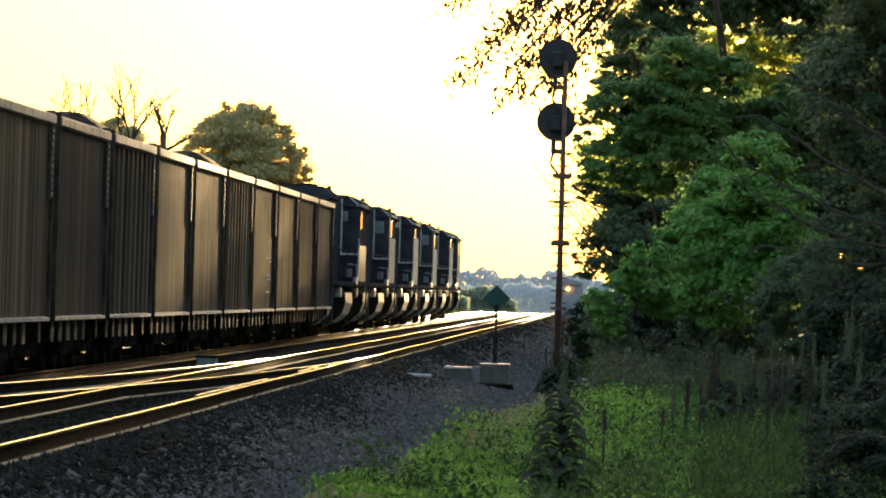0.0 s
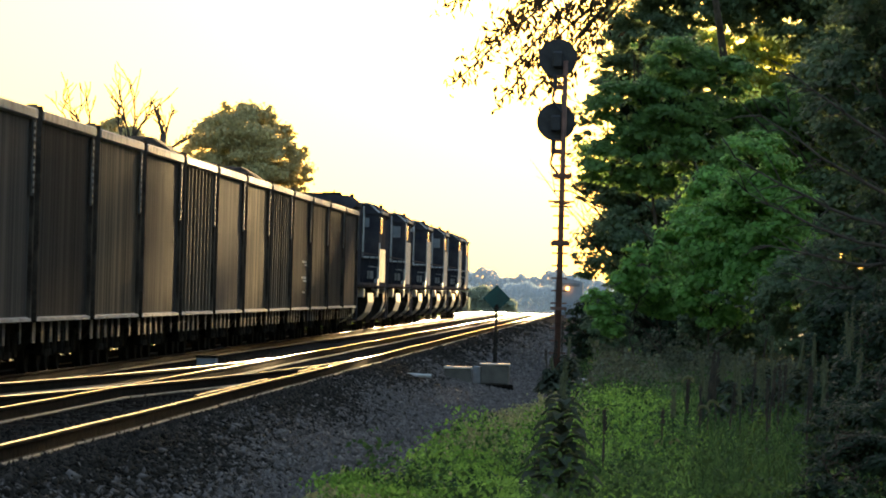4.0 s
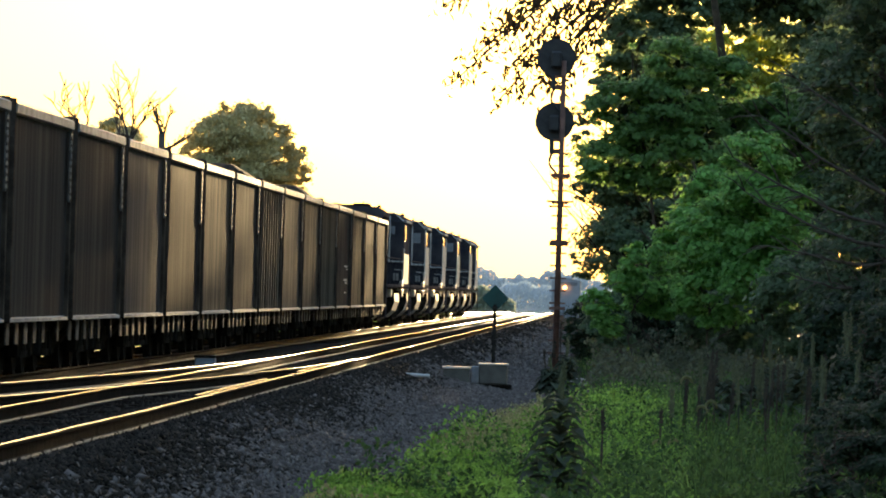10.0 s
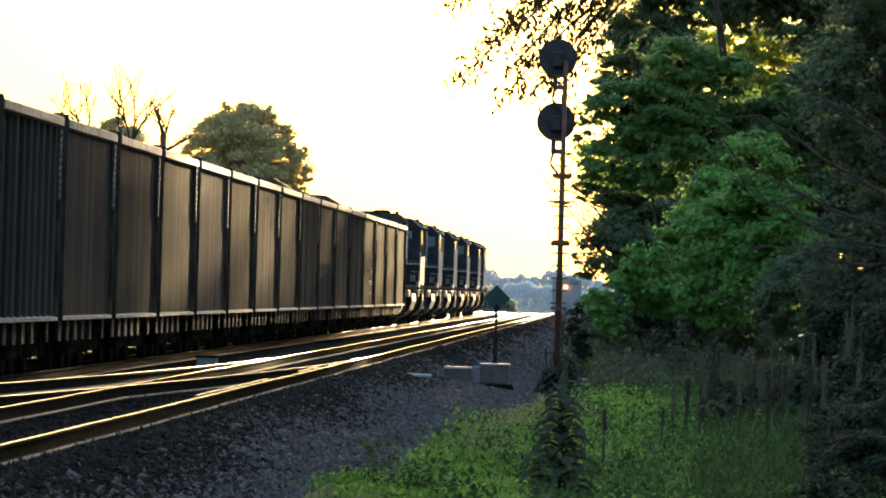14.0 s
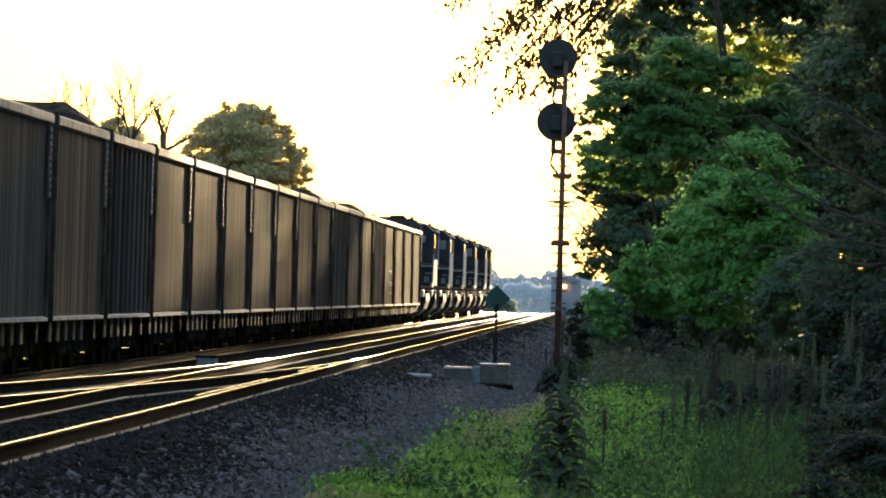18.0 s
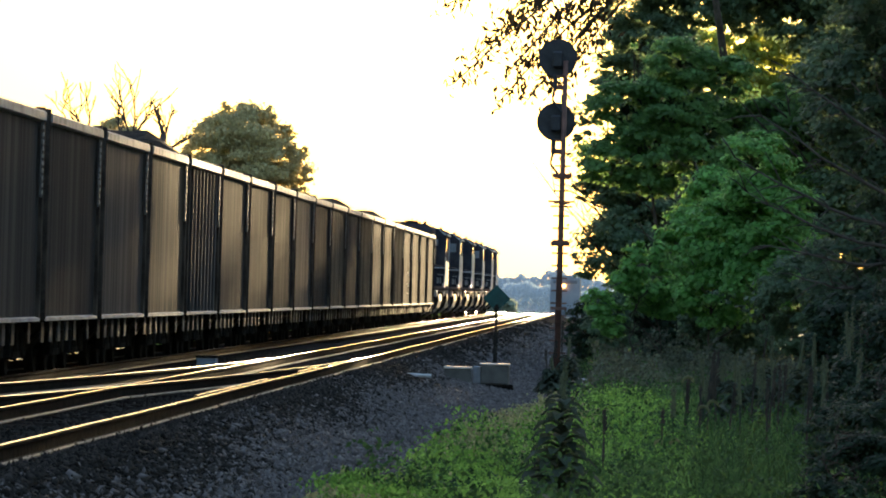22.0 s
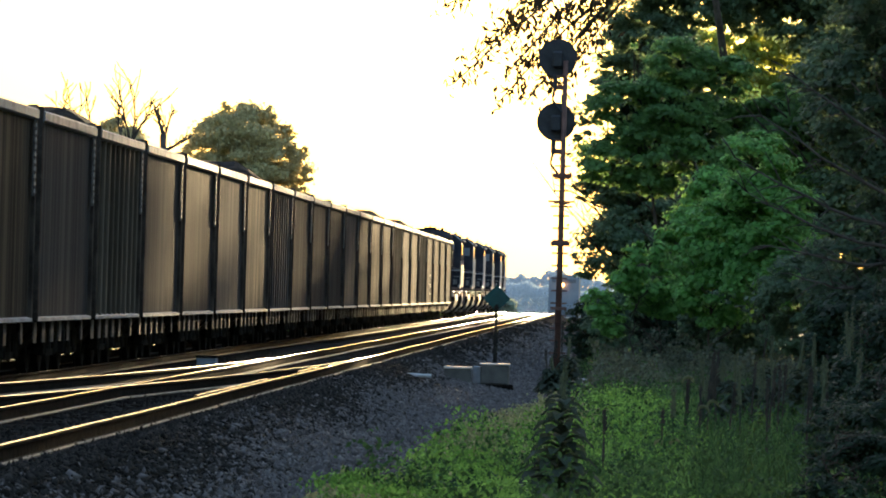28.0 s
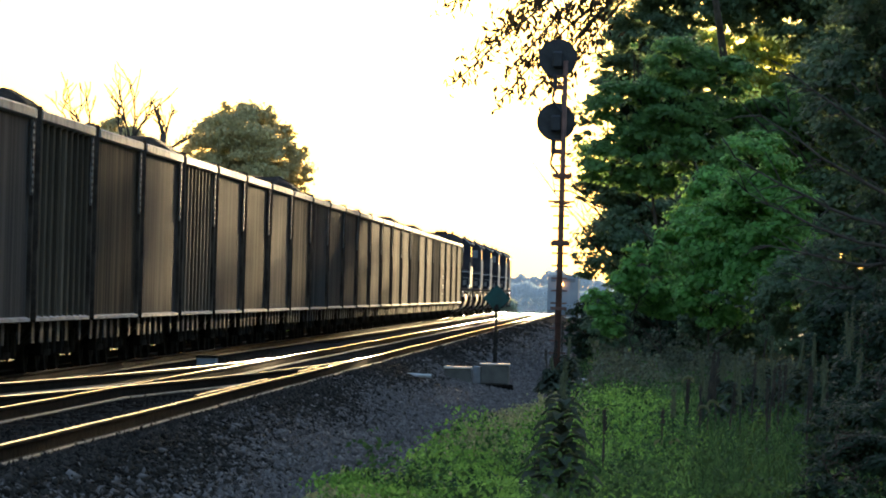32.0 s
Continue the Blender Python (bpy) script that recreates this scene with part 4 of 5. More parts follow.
    leafy("tall_tree", 0.9, 259, 15, [(0, 0, 5.0, 1.8, 3.7), (0.2, 0, 10.8, 2.0, 3.6)], 0.30, LEAF_DARK, "tall half-bare tree added to dim the sun", 42, 0.9, 34, 1.0, trunk=0.2, hang=True)
    leafy("slender_tree", 2.05, 240, 15, [(0, 0, 12.9, 0.3, 1.7), (0.15, 0, 10.2, 0.4, 1.5)], 0.22, LEAF_DARK, "slender treetop added to block a strip of sun", 6, 0.4, per=90, cover=2.0, trunk=0.1, core=40)
    for k, (x, h, r) in enumerate(((8.2, 18.2, 2.2), (11.6, 19.2, 2.5), (15.4, 20.0, 2.8))):
        leafy("tall_tree", x, 345 + k, h, [(0, 0, h - 3.4, r, 3.2), (0.3, 0, h - 8.0, r, 3.4), (0, 0, h - 12, r, 3.0)], 0.36, LEAF_DARK, "tall dark tree added to fill the wood", 110 + k, 0.9, 80, 1.6, trunk=0.25, core=6)
    # saplings and shrubs before it
    S = "bright green maple sapling at the edge of the wood"
    leafy("sapling", 0.31, 150, 3.6, [(0, 0, 2.3, 0.32, 0.55), (-0.3, 0, 1.75, 0.35, 0.3), (-0.95, 0, 1.2, 0.38, 0.35), (0.25, 0.3, 1.6, 0.4, 0.35), (-0.6, 0, 0.7, 0.4, 0.4)], 0.14, LEAF_BRIGHT, S, 15, 0.33, 130, trunk=0.03, category="sapling")
    leafy("sapling", 0.95, 151, 4.2, [(0, 0, 2.4, 0.25, 0.5), (0.1, 0, 1.75, 0.42, 0.4), (-0.3, 0, 1.2, 0.5, 0.35), (0.4, 0, 1.15, 0.5, 0.4)], 0.14, LEAF_BRIGHT, S, 16, 0.33, 130, trunk=0.03, category="sapling")
    leafy("sapling", 2.4, 149, 5.4, [(0, 0, 2.9, 0.95, 1.1), (0.1, 0, 1.5, 1.0, 0.9), (0.5, 0, 4.0, 0.7, 0.7)], 0.14, LEAF_BRIGHT, "leafy green maple sapling", 17, 0.38, 150, trunk=0.04, category="sapling")
    leafy("sapling", 3.7, 148, 6.2, [(0, 0, 3.6, 1.1, 1.2), (0, 0, 2.0, 1.1, 1.0), (-0.3, 0, 5.0, 0.8, 0.8)], 0.14, LEAF_BRIGHT, "leafy green maple sapling", 18, 0.38, 150, trunk=0.04, category="sapling")
    B = "low green shrub in the undergrowth"
    leafy("shrub", -0.3, 158, 2, [(0, 0, 0.5, 0.75, 0.8), (0.3, 0.5, 1.2, 0.55, 0.5)], 0.12, LEAF_DARK, B, 19, 0.32, 120, category="shrub", trunk=0.02)
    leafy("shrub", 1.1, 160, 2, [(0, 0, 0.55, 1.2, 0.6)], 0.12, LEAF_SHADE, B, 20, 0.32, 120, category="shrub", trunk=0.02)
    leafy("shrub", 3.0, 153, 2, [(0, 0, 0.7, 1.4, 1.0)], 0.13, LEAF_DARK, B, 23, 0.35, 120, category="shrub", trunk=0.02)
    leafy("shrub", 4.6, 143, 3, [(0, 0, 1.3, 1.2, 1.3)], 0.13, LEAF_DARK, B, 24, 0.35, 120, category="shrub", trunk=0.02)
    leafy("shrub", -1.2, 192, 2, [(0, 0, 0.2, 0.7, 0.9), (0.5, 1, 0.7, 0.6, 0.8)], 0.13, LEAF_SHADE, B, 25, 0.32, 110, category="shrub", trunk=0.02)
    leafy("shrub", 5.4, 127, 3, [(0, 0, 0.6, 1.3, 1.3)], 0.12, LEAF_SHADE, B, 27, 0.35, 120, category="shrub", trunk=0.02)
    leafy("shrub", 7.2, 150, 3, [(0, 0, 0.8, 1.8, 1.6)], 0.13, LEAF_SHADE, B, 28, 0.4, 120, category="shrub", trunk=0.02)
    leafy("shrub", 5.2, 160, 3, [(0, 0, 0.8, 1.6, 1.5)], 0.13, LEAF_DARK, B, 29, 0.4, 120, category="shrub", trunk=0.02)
    leafy("shrub", 6.4, 112, 3, [(0, 0, 0.9, 1.35, 1.6)], 0.11, LEAF_SHADE, "shrub with deep shade in its dark green", 26, 0.35, 150, category="shrub", trunk=0.02)
    # the wood goes on along the line, farther and to the side
    # mostly unseen trees, added to keep sun and sky off cars and verge
    spots = [(3.6, 206, 8, 1.8), (1.2, 271, 14, 2.2), 
             (1.8, 290, 10.5, 2.4), (2.0, 318, 10, 2.6), (1.8, 350, 9, 2.6), (6, 395, 9, 3.2), (8.6, 100, 12, 2.0), (8.4, 76, 12, 2.0),
             (7.6, 58, 12, 2.2), (6.6, 44, 12, 2.2), (6.5, 28, 12, 2.4), (7, 8, 12, 2.6), (8, -14, 12, 2.8), (11, 112, 14, 2.6), (10.5, 88, 13, 2.6), (10, 66, 13, 2.6), (6.6, 34, 12, 2.2),
             (6.6, 18, 12, 2.4), (9.5, 46, 13, 2.6), (9.5, 24, 13, 2.8), (10.6, 140, 14, 2.6), (13.4, 152, 15, 2.8), (10.2, 126, 13, 2.2), (10.7, 168, 14, 2.5)]
    for i, (x, y, h, r) in enumerate(spots):
        leafy("tall_tree", x, y, h, [(0, 0, h * 0.33, r * 0.9, h * 0.25), (0.2, 0, h * 0.72, r, h * 0.24)], 0.30, LEAF_DARK, "tall dark tree added to fill the wood", 40 + i, 0.9, 90, 1.5, trunk=0.2, core=9)
    # verge shrubs whose dark green carries the shade of the trees
    leafy("shrub", 3.75, 80, 2, [(0, 0, -0.45, 0.95, 0.75), (0.5, 1, 0.1, 0.7, 0.6)], 0.075, LEAF_SHADE, "leafy verge shrub with shade in its dark green", 72, 0.26, 140, category="shrub", trunk=0.02)
    leafy("shrub", 4.2, 91, 3, [(0, 0, -0.2, 0.9, 0.9), (0.6, 0, 0.8, 0.8, 0.9)], 0.08, LEAF_SHADE, "leafy verge shrub with shade in its dark green", 73, 0.28, 140, category="shrub", trunk=0.02)
    leafy("shrub", 5.3, 104, 4, [(0, 0, 0.3, 1.1, 1.3), (0.4, 0, 2.0, 0.9, 1.1)], 0.09, LEAF_SHADE, "leafy verge shrub with shade in its dark green", 74, 0.3, 140, category="shrub", trunk=0.03)
    leafy("shrub", 3.35, 70, 2, [(0, 0, -0.55, 0.7, 0.6), (0.7, 0, -0.1, 0.8, 0.8)], 0.07, LEAF_SHADE, "leafy verge shrub with shade in its dark green", 75, 0.24, 140, category="shrub", trunk=0.02)
    leafy("tall_tree", 6.0, 232, 13, [(0, 0, 3.2, 3.4, 3.0), (0, 0, 6.6, 3.2, 2.4)], 0.34, LEAF_DARK, "tall dark tree added to fill the wood", 76, 0.9, 110, 2.0, trunk=0.2, core=9)
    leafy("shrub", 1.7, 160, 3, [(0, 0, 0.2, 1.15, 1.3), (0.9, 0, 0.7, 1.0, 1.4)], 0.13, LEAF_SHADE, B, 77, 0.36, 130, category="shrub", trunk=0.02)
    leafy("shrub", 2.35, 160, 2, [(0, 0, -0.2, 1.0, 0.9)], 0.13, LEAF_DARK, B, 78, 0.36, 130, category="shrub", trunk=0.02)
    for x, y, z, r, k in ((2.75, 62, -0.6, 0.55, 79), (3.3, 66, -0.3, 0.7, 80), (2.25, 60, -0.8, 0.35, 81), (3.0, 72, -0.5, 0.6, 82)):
        leafy("shrub", x, y, 1.5, [(0, 0, z, r, r * 0.9)], 0.065, LEAF_SHADE, "leafy verge shrub with shade in its dark green", k, 0.22, 130, category="shrub", trunk=0.015)
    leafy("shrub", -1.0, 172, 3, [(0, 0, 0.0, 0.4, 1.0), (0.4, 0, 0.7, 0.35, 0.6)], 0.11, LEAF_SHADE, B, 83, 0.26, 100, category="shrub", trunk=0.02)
    # tangled undergrowth at the feet of the trees, their shade in its colour
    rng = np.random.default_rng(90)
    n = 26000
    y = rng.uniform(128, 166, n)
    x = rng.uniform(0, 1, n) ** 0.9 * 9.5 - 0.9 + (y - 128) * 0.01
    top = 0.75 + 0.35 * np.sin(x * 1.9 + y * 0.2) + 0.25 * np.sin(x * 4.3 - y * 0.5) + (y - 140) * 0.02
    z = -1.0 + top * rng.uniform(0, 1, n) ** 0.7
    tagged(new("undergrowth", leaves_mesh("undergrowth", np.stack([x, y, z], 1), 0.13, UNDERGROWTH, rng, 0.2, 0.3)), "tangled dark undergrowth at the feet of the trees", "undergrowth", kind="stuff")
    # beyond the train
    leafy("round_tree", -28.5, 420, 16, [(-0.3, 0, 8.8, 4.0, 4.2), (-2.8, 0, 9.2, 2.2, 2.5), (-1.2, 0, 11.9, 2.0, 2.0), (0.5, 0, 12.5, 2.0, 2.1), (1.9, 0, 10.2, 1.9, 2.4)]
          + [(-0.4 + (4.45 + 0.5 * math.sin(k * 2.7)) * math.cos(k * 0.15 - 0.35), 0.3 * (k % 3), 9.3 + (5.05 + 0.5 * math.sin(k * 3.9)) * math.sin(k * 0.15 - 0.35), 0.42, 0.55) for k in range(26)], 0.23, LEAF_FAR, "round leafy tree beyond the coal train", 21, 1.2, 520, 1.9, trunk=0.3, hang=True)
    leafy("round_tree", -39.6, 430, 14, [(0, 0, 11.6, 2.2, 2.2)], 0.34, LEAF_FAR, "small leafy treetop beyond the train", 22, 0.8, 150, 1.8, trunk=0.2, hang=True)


build_woods()


def build_bare_limbs():
    """Leafless lower limbs that stand out before the dark trees."""
    rng = np.random.default_rng(83)
    e = thing("leafless_tree", pose(7.0, 130.5, -1.0), "leafless dark limbs of a half-dead tree", "tree")
    part("trunk", tube([(0, 0, 0), (-0.1, 0, 3.6), (0.1, 0, 7.5)], [0.16, 0.13, 0.07], 8), BARK, e, smooth=True)
    for x, z, z0, sag in ((-4.5, 5.7, 3.9, 0.2), (-4.2, 4.9, 3.6, 0.25), (-3.6, 3.7, 3.3, 0.15), (-3.9, 6.7, 4.6, 0.2), (-2.8, 2.9, 2.7, 0.1), (-3.1, 7.6, 5.6, 0.1)):
        bm = bmesh.new()
        pts = [Vector((x * k / 8, rng.normal() * 0.08, z0 + (z - z0) * k / 8 - sag * math.sin(k / 8 * math.pi) + rng.normal() * 0.04)) for k in range(9)]
        add_tube(bm, pts, [0.055 * (1 - 0.85 * k / 8) + 0.008 for k in range(9)], 6)
        for j in range(16):
            q = pts[1 + j % 8]
            d = Vector((-rng.uniform(0.3, 1.0), rng.normal() * 0.3, rng.uniform(-0.5, 0.8))).normalized()
            L = rng.uniform(0.35, 1.0)
            add_tube(bm, [q, q + d * L * 0.5 + Vector((0, 0, 0.05)), q + d * L], [0.02, 0.014, 0.005], 4)
        part("bare_limb", bm, BARK, e, smooth=True)


build_bare_limbs()


def build_bare_trees():
    rng = np.random.default_rng(31)

    def branchy(e, base, up, height, r0, forks):
        """A trunk that forks again and again; each main fork is a part."""
        def grow(bm, p, d, L, r, level):
            pts, q = [p], p
            for k in range(4):
                d = (d + Vector((rng.normal() * 0.15, rng.normal() * 0.12, 0.05))).normalized()
                q = q + d * L / 4
                pts.append(q)
            add_tube(bm, pts, [max(0.034, r * (1 - 0.19 * k)) for k in range(5)], 5)
            if level:
                for j in range(4 if level == 2 else 3):
                    s = pts[1 + j % 4]
                    d2 = (d + Vector((rng.normal() * 0.55, rng.normal() * 0.55, rng.uniform(-0.05, 0.5)))).normalized()
                    grow(bm, s, d2, L * rng.uniform(0.5, 0.75), r * 0.5, level - 1)
        bm = bmesh.new()
        add_tube(bm, [base, base + Vector((0.1, 0, height * 0.3)), base + up * height * 0.55], [r0, r0 * 0.85, r0 * 0.7], 8)
        part("trunk", bm, DEADWOOD, e, smooth=True)
        for (dx, dz, f, L) in forks:
            bm = bmesh.new()
            grow(bm, base + up * height * f, Vector((dx, rng.normal() * 0.3, dz)).normalized(), L, r0 * 0.5, 2)
            part("branch", bm, DEADWOOD, e, smooth=True)

    e = thing("dead_tree", pose(-36.3, 410, -1.6), "bare bleached dead tree beyond the train", "tree")
    branchy(e, Vector((0, 0, 0)), Vector((-0.02, 0, 1)).normalized(), 24.0, 0.26, ((-0.22, 1, 0.55, 3.4), (0.55, 1, 0.54, 3.0), (0.35, 1, 0.53, 4.0), (-0.5, 1, 0.5, 3.4)))
    e = thing("dead_tree", pose(-39.3, 412, -1.6), "thin bare dead tree beyond the train", "tree")
    branchy(e, Vector((0, 0, 0)), Vector((-0.04, 0, 1)).normalized(), 26.0, 0.2, ((-0.6, 1, 0.53, 3.0), (0.05, 1, 0.55, 2.4), (-1.0, 0.8, 0.52, 3.0)))
    e = thing("dead_snag", pose(-33.7, 405, -1.6), "broken dead snag with a few bare branches", "tree")
    branchy(e, Vector((0, 0, 0)), Vector((0.0, 0, 1)).normalized(), 25.0, 0.36, ((0.35, 1, 0.53, 1.9), (-0.2, 1, 0.55, 1.6), (0.9, 0.5, 0.5, 1.5)))


build_bare_trees()


def build_hanging_branch():
    """The outer boughs of a tree that reach over the signal."""
    rng = np.random.default_rng(77)
    e = thing("overhanging_tree", pose(1.2, 160, -1.0), "tree whose drooping leafy boughs reach over the signal", "tree")
    part("trunk", tube([(2.6, 14, 0), (2.4, 14, 6), (1.0, 6, 12.8)], [0.22, 0.18, 0.08], 8), BARK, e, smooth=True)
    # tips of the boughs: x, z from the rails
    tips = [(-5.05, 7.55), (-4.55, 8.3), (-3.75, 7.1), (-3.55, 7.9), (-4.1, 8.9), (-2.9, 7.15), (-3.0, 8.5), (-2.3, 7.9), (-2.5, 9.3), (-1.9, 8.7), (-3.6, 9.6), (-1.5, 9.5), (-5.4, 9.75), (-2.0, 7.6)]
    for tx, tz in tips:
        bm = bmesh.new()
        a = Vector((0.6, 2, 11.6 + rng.uniform(-0.5, 0.5)))
        b = Vector((tx - 1.2, rng.normal() * 0.4, tz + 0.75))
        pts = []
        for k in range(9):
            s = k / 8
            p = a.lerp(b, s) + Vector((0, 0, 1.3 * math.sin(s * math.pi) * (1 - s * 0.3) + 0.25 * (1 - s)))
            pts.append(p)
        add_tube(bm, pts, [0.05 * (1 - 0.85 * k / 8) + 0.012 for k in range(9)], 5)
        part("bough", bm, BARK, e, smooth=True)
        centres = []
        for k in range(100):
            s = rng.uniform(0.62, 1.0) ** 0.8
            i = min(7, int(s * 8))
            p = pts[i].lerp(pts[i + 1], s * 8 - i)
            centres.append(p + Vector((rng.normal() * 0.26, rng.normal() * 0.26, -abs(rng.normal()) * 0.26 + 0.08)))
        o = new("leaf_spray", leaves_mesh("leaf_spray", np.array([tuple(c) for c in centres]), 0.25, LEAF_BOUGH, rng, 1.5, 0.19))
        o.parent, o["kind"] = e, "stuff"


build_hanging_branch()


def build_far_belts():
    """Woods in the distance, each belt one mass of foliage."""
    rng = np.random.default_rng(51)
    belts = [("far_wood", 1150, -100, 60, 5.2, 1.3, LEAF_HAZE, 0.44, "far bluish woods on the skyline"), ("far_wood", 760, -40, 10, 2.2, 0.8, LEAF_HAZE, 0.2, "bluish woods in the distance"),
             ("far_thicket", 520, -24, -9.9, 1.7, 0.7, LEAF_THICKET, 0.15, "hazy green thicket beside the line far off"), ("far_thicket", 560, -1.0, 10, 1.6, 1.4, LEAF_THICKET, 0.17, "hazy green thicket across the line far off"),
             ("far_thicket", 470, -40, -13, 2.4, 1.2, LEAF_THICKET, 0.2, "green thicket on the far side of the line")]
    for name, y, x0, x1, top, wave, mat, leaf, lab in belts:
        n = int((x1 - x0) * 1100 / leaf)
        n, leaf = min(n, 55000), leaf * 1.5
        x = rng.uniform(x0, x1, n)
        h = top * np.clip(np.minimum(x - x0, x1 - x) / (0.2 * (x1 - x0)), 0.03, 1) ** 0.7 + wave * (np.sin(x * 0.37 + y) + 0.6 * np.sin(x * 0.91 + 2) + 0.4 * np.sin(x * 2.3)) * 0.6
        gz = ground_z(-14 if x0 < -10 else 2, y)
        z = gz + (h - gz) * rng.uniform(0, 1, n) ** 0.7
        pts = np.stack([x, y + rng.uniform(-4, 4, n), z], 1)
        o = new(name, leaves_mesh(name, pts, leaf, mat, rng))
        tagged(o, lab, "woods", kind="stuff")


build_far_belts()
# ---- loose stones, grass and weeds ----
def build_stones():
    rng = np.random.default_rng(61)
    # angular broken stone: a jittered six-cornered block
    bv = np.array([(1, 0, 0), (-1, 0, 0), (0, 1, 0), (0, -1, 0), (0, 0, 1), (0, 0, -1)], float)
    bf = np.array([(4, 0, 2), (4, 2, 1), (4, 1, 3), (4, 3, 0), (5, 2, 0), (5, 1, 2), (5, 3, 1), (5, 0, 3)])
    for n, xa, xb, ya, yb, size, where in ((88000, -6.0, -1.2, 38, 150, 0.033, "beside the near track"), (20000, -8.6, -4.9, 50, 130, 0.031, "between the rails"),
                                           (6000, -5.0, -1.8, 150, 330, 0.07, "farther along the track")):
        # stones lie denser towards the near end of the bank
        y = ya + (yb - ya) * rng.uniform(0, 1, n) ** 1.25
        x = rng.uniform(xa, xb, n)
        z = np.array([ground_z(a, b) for a, b in zip(x, y)]) + size * 0.25
        s = size * np.minimum(rng.lognormal(0, 0.32, n), 1.5)
        v = (bv[None] + rng.normal(0, 0.28, (n, len(bv), 3))) * (1 + rng.normal(0, 0.25, (n, len(bv), 1))) * s[:, None, None] * rng.uniform(0.6, 1.25, (n, 1, 3))
        a = rng.uniform(0, 6.28, n)
        c, d = np.cos(a)[:, None], np.sin(a)[:, None]
        v = np.stack([v[..., 0] * c - v[..., 1] * d, v[..., 0] * d + v[..., 1] * c, v[..., 2] * 0.75], 2)
        v += np.stack([x, y, z], 1)[:, None, :]
        # darker stone near the rails, paler stone down the bank
        by_rails = x + rng.normal(0, 0.4, n) + 0.25 * np.sin(y * 0.21) < -4.05
        for mask, mat, look_of in ((by_rails, DARK_STONE, "darker ballast "), (~by_rails, STONE, "grey crushed-stone ballast ")):
            k = int(mask.sum())
            f = (bf[None] + (np.arange(k) * len(bv))[:, None, None]).reshape(-1, 3)
            o = new("ballast", raw_mesh("ballast", v[mask].reshape(-1, 3), f, mat))
            tagged(o, look_of + where, "ballast", kind="stuff")


build_stones()


def blades(rng, x, y, h, mat, name, width=0.012, bend=0.35, label="", top=None):
    """Bent grass blades of three quads tapering to a point."""
    n = len(x)
    z = np.array([ground_z(a, b) for a, b in zip(x, y)]) - 0.02
    a = rng.uniform(0, 6.283, n)
    lean = rng.uniform(0.05, bend, n) * h
    w = width * rng.uniform(0.7, 1.5, n)
    side = rng.uniform(0, 6.283, n)
    rows = []
    for k, t in enumerate((0, 0.4, 0.75, 1.0)):
        cx = x + np.cos(a) * lean * t * t
        cy = y + np.sin(a) * lean * t * t
        cz = z + h * (t - 0.12 * t * t)
        ww = w * (1 - 0.85 * t)
        rows.append(np.stack([cx - np.cos(side) * ww, cy - np.sin(side) * ww, cz], 1))
        rows.append(np.stack([cx + np.cos(side) * ww, cy + np.sin(side) * ww, cz], 1))
    v = np.stack(rows, 1).reshape(-1, 3)
    i = np.arange(n) * 8
    f = np.concatenate([np.stack([i + 2 * k, i + 2 * k + 1, i + 2 * k + 3, i + 2 * k + 2], 1) for k in range(3)])
    o = new(name, raw_mesh(name, v, f, mat))
    tagged(o, label, "grass", kind="stuff")
    tips = np.stack([x + np.cos(a) * lean, y + np.sin(a) * lean, z + h * 0.88], 1)
    return tips


EDGE = [(40, -3.0), (56, -2.8), (66, -2.4), (78, -2.05), (88, -1.75), (103, -1.15), (125, -0.85), (140, -1.3), (190, -2.2), (420, -3.2)]


def edge_x(y):
    """Where the weeds begin beside the gravel."""
    return float(np.interp(y, [a for a, _ in EDGE], [b for _, b in EDGE])) + 0.16 * math.sin(y * 0.31) + 0.12 * math.sin(y * 0.83 + 1)


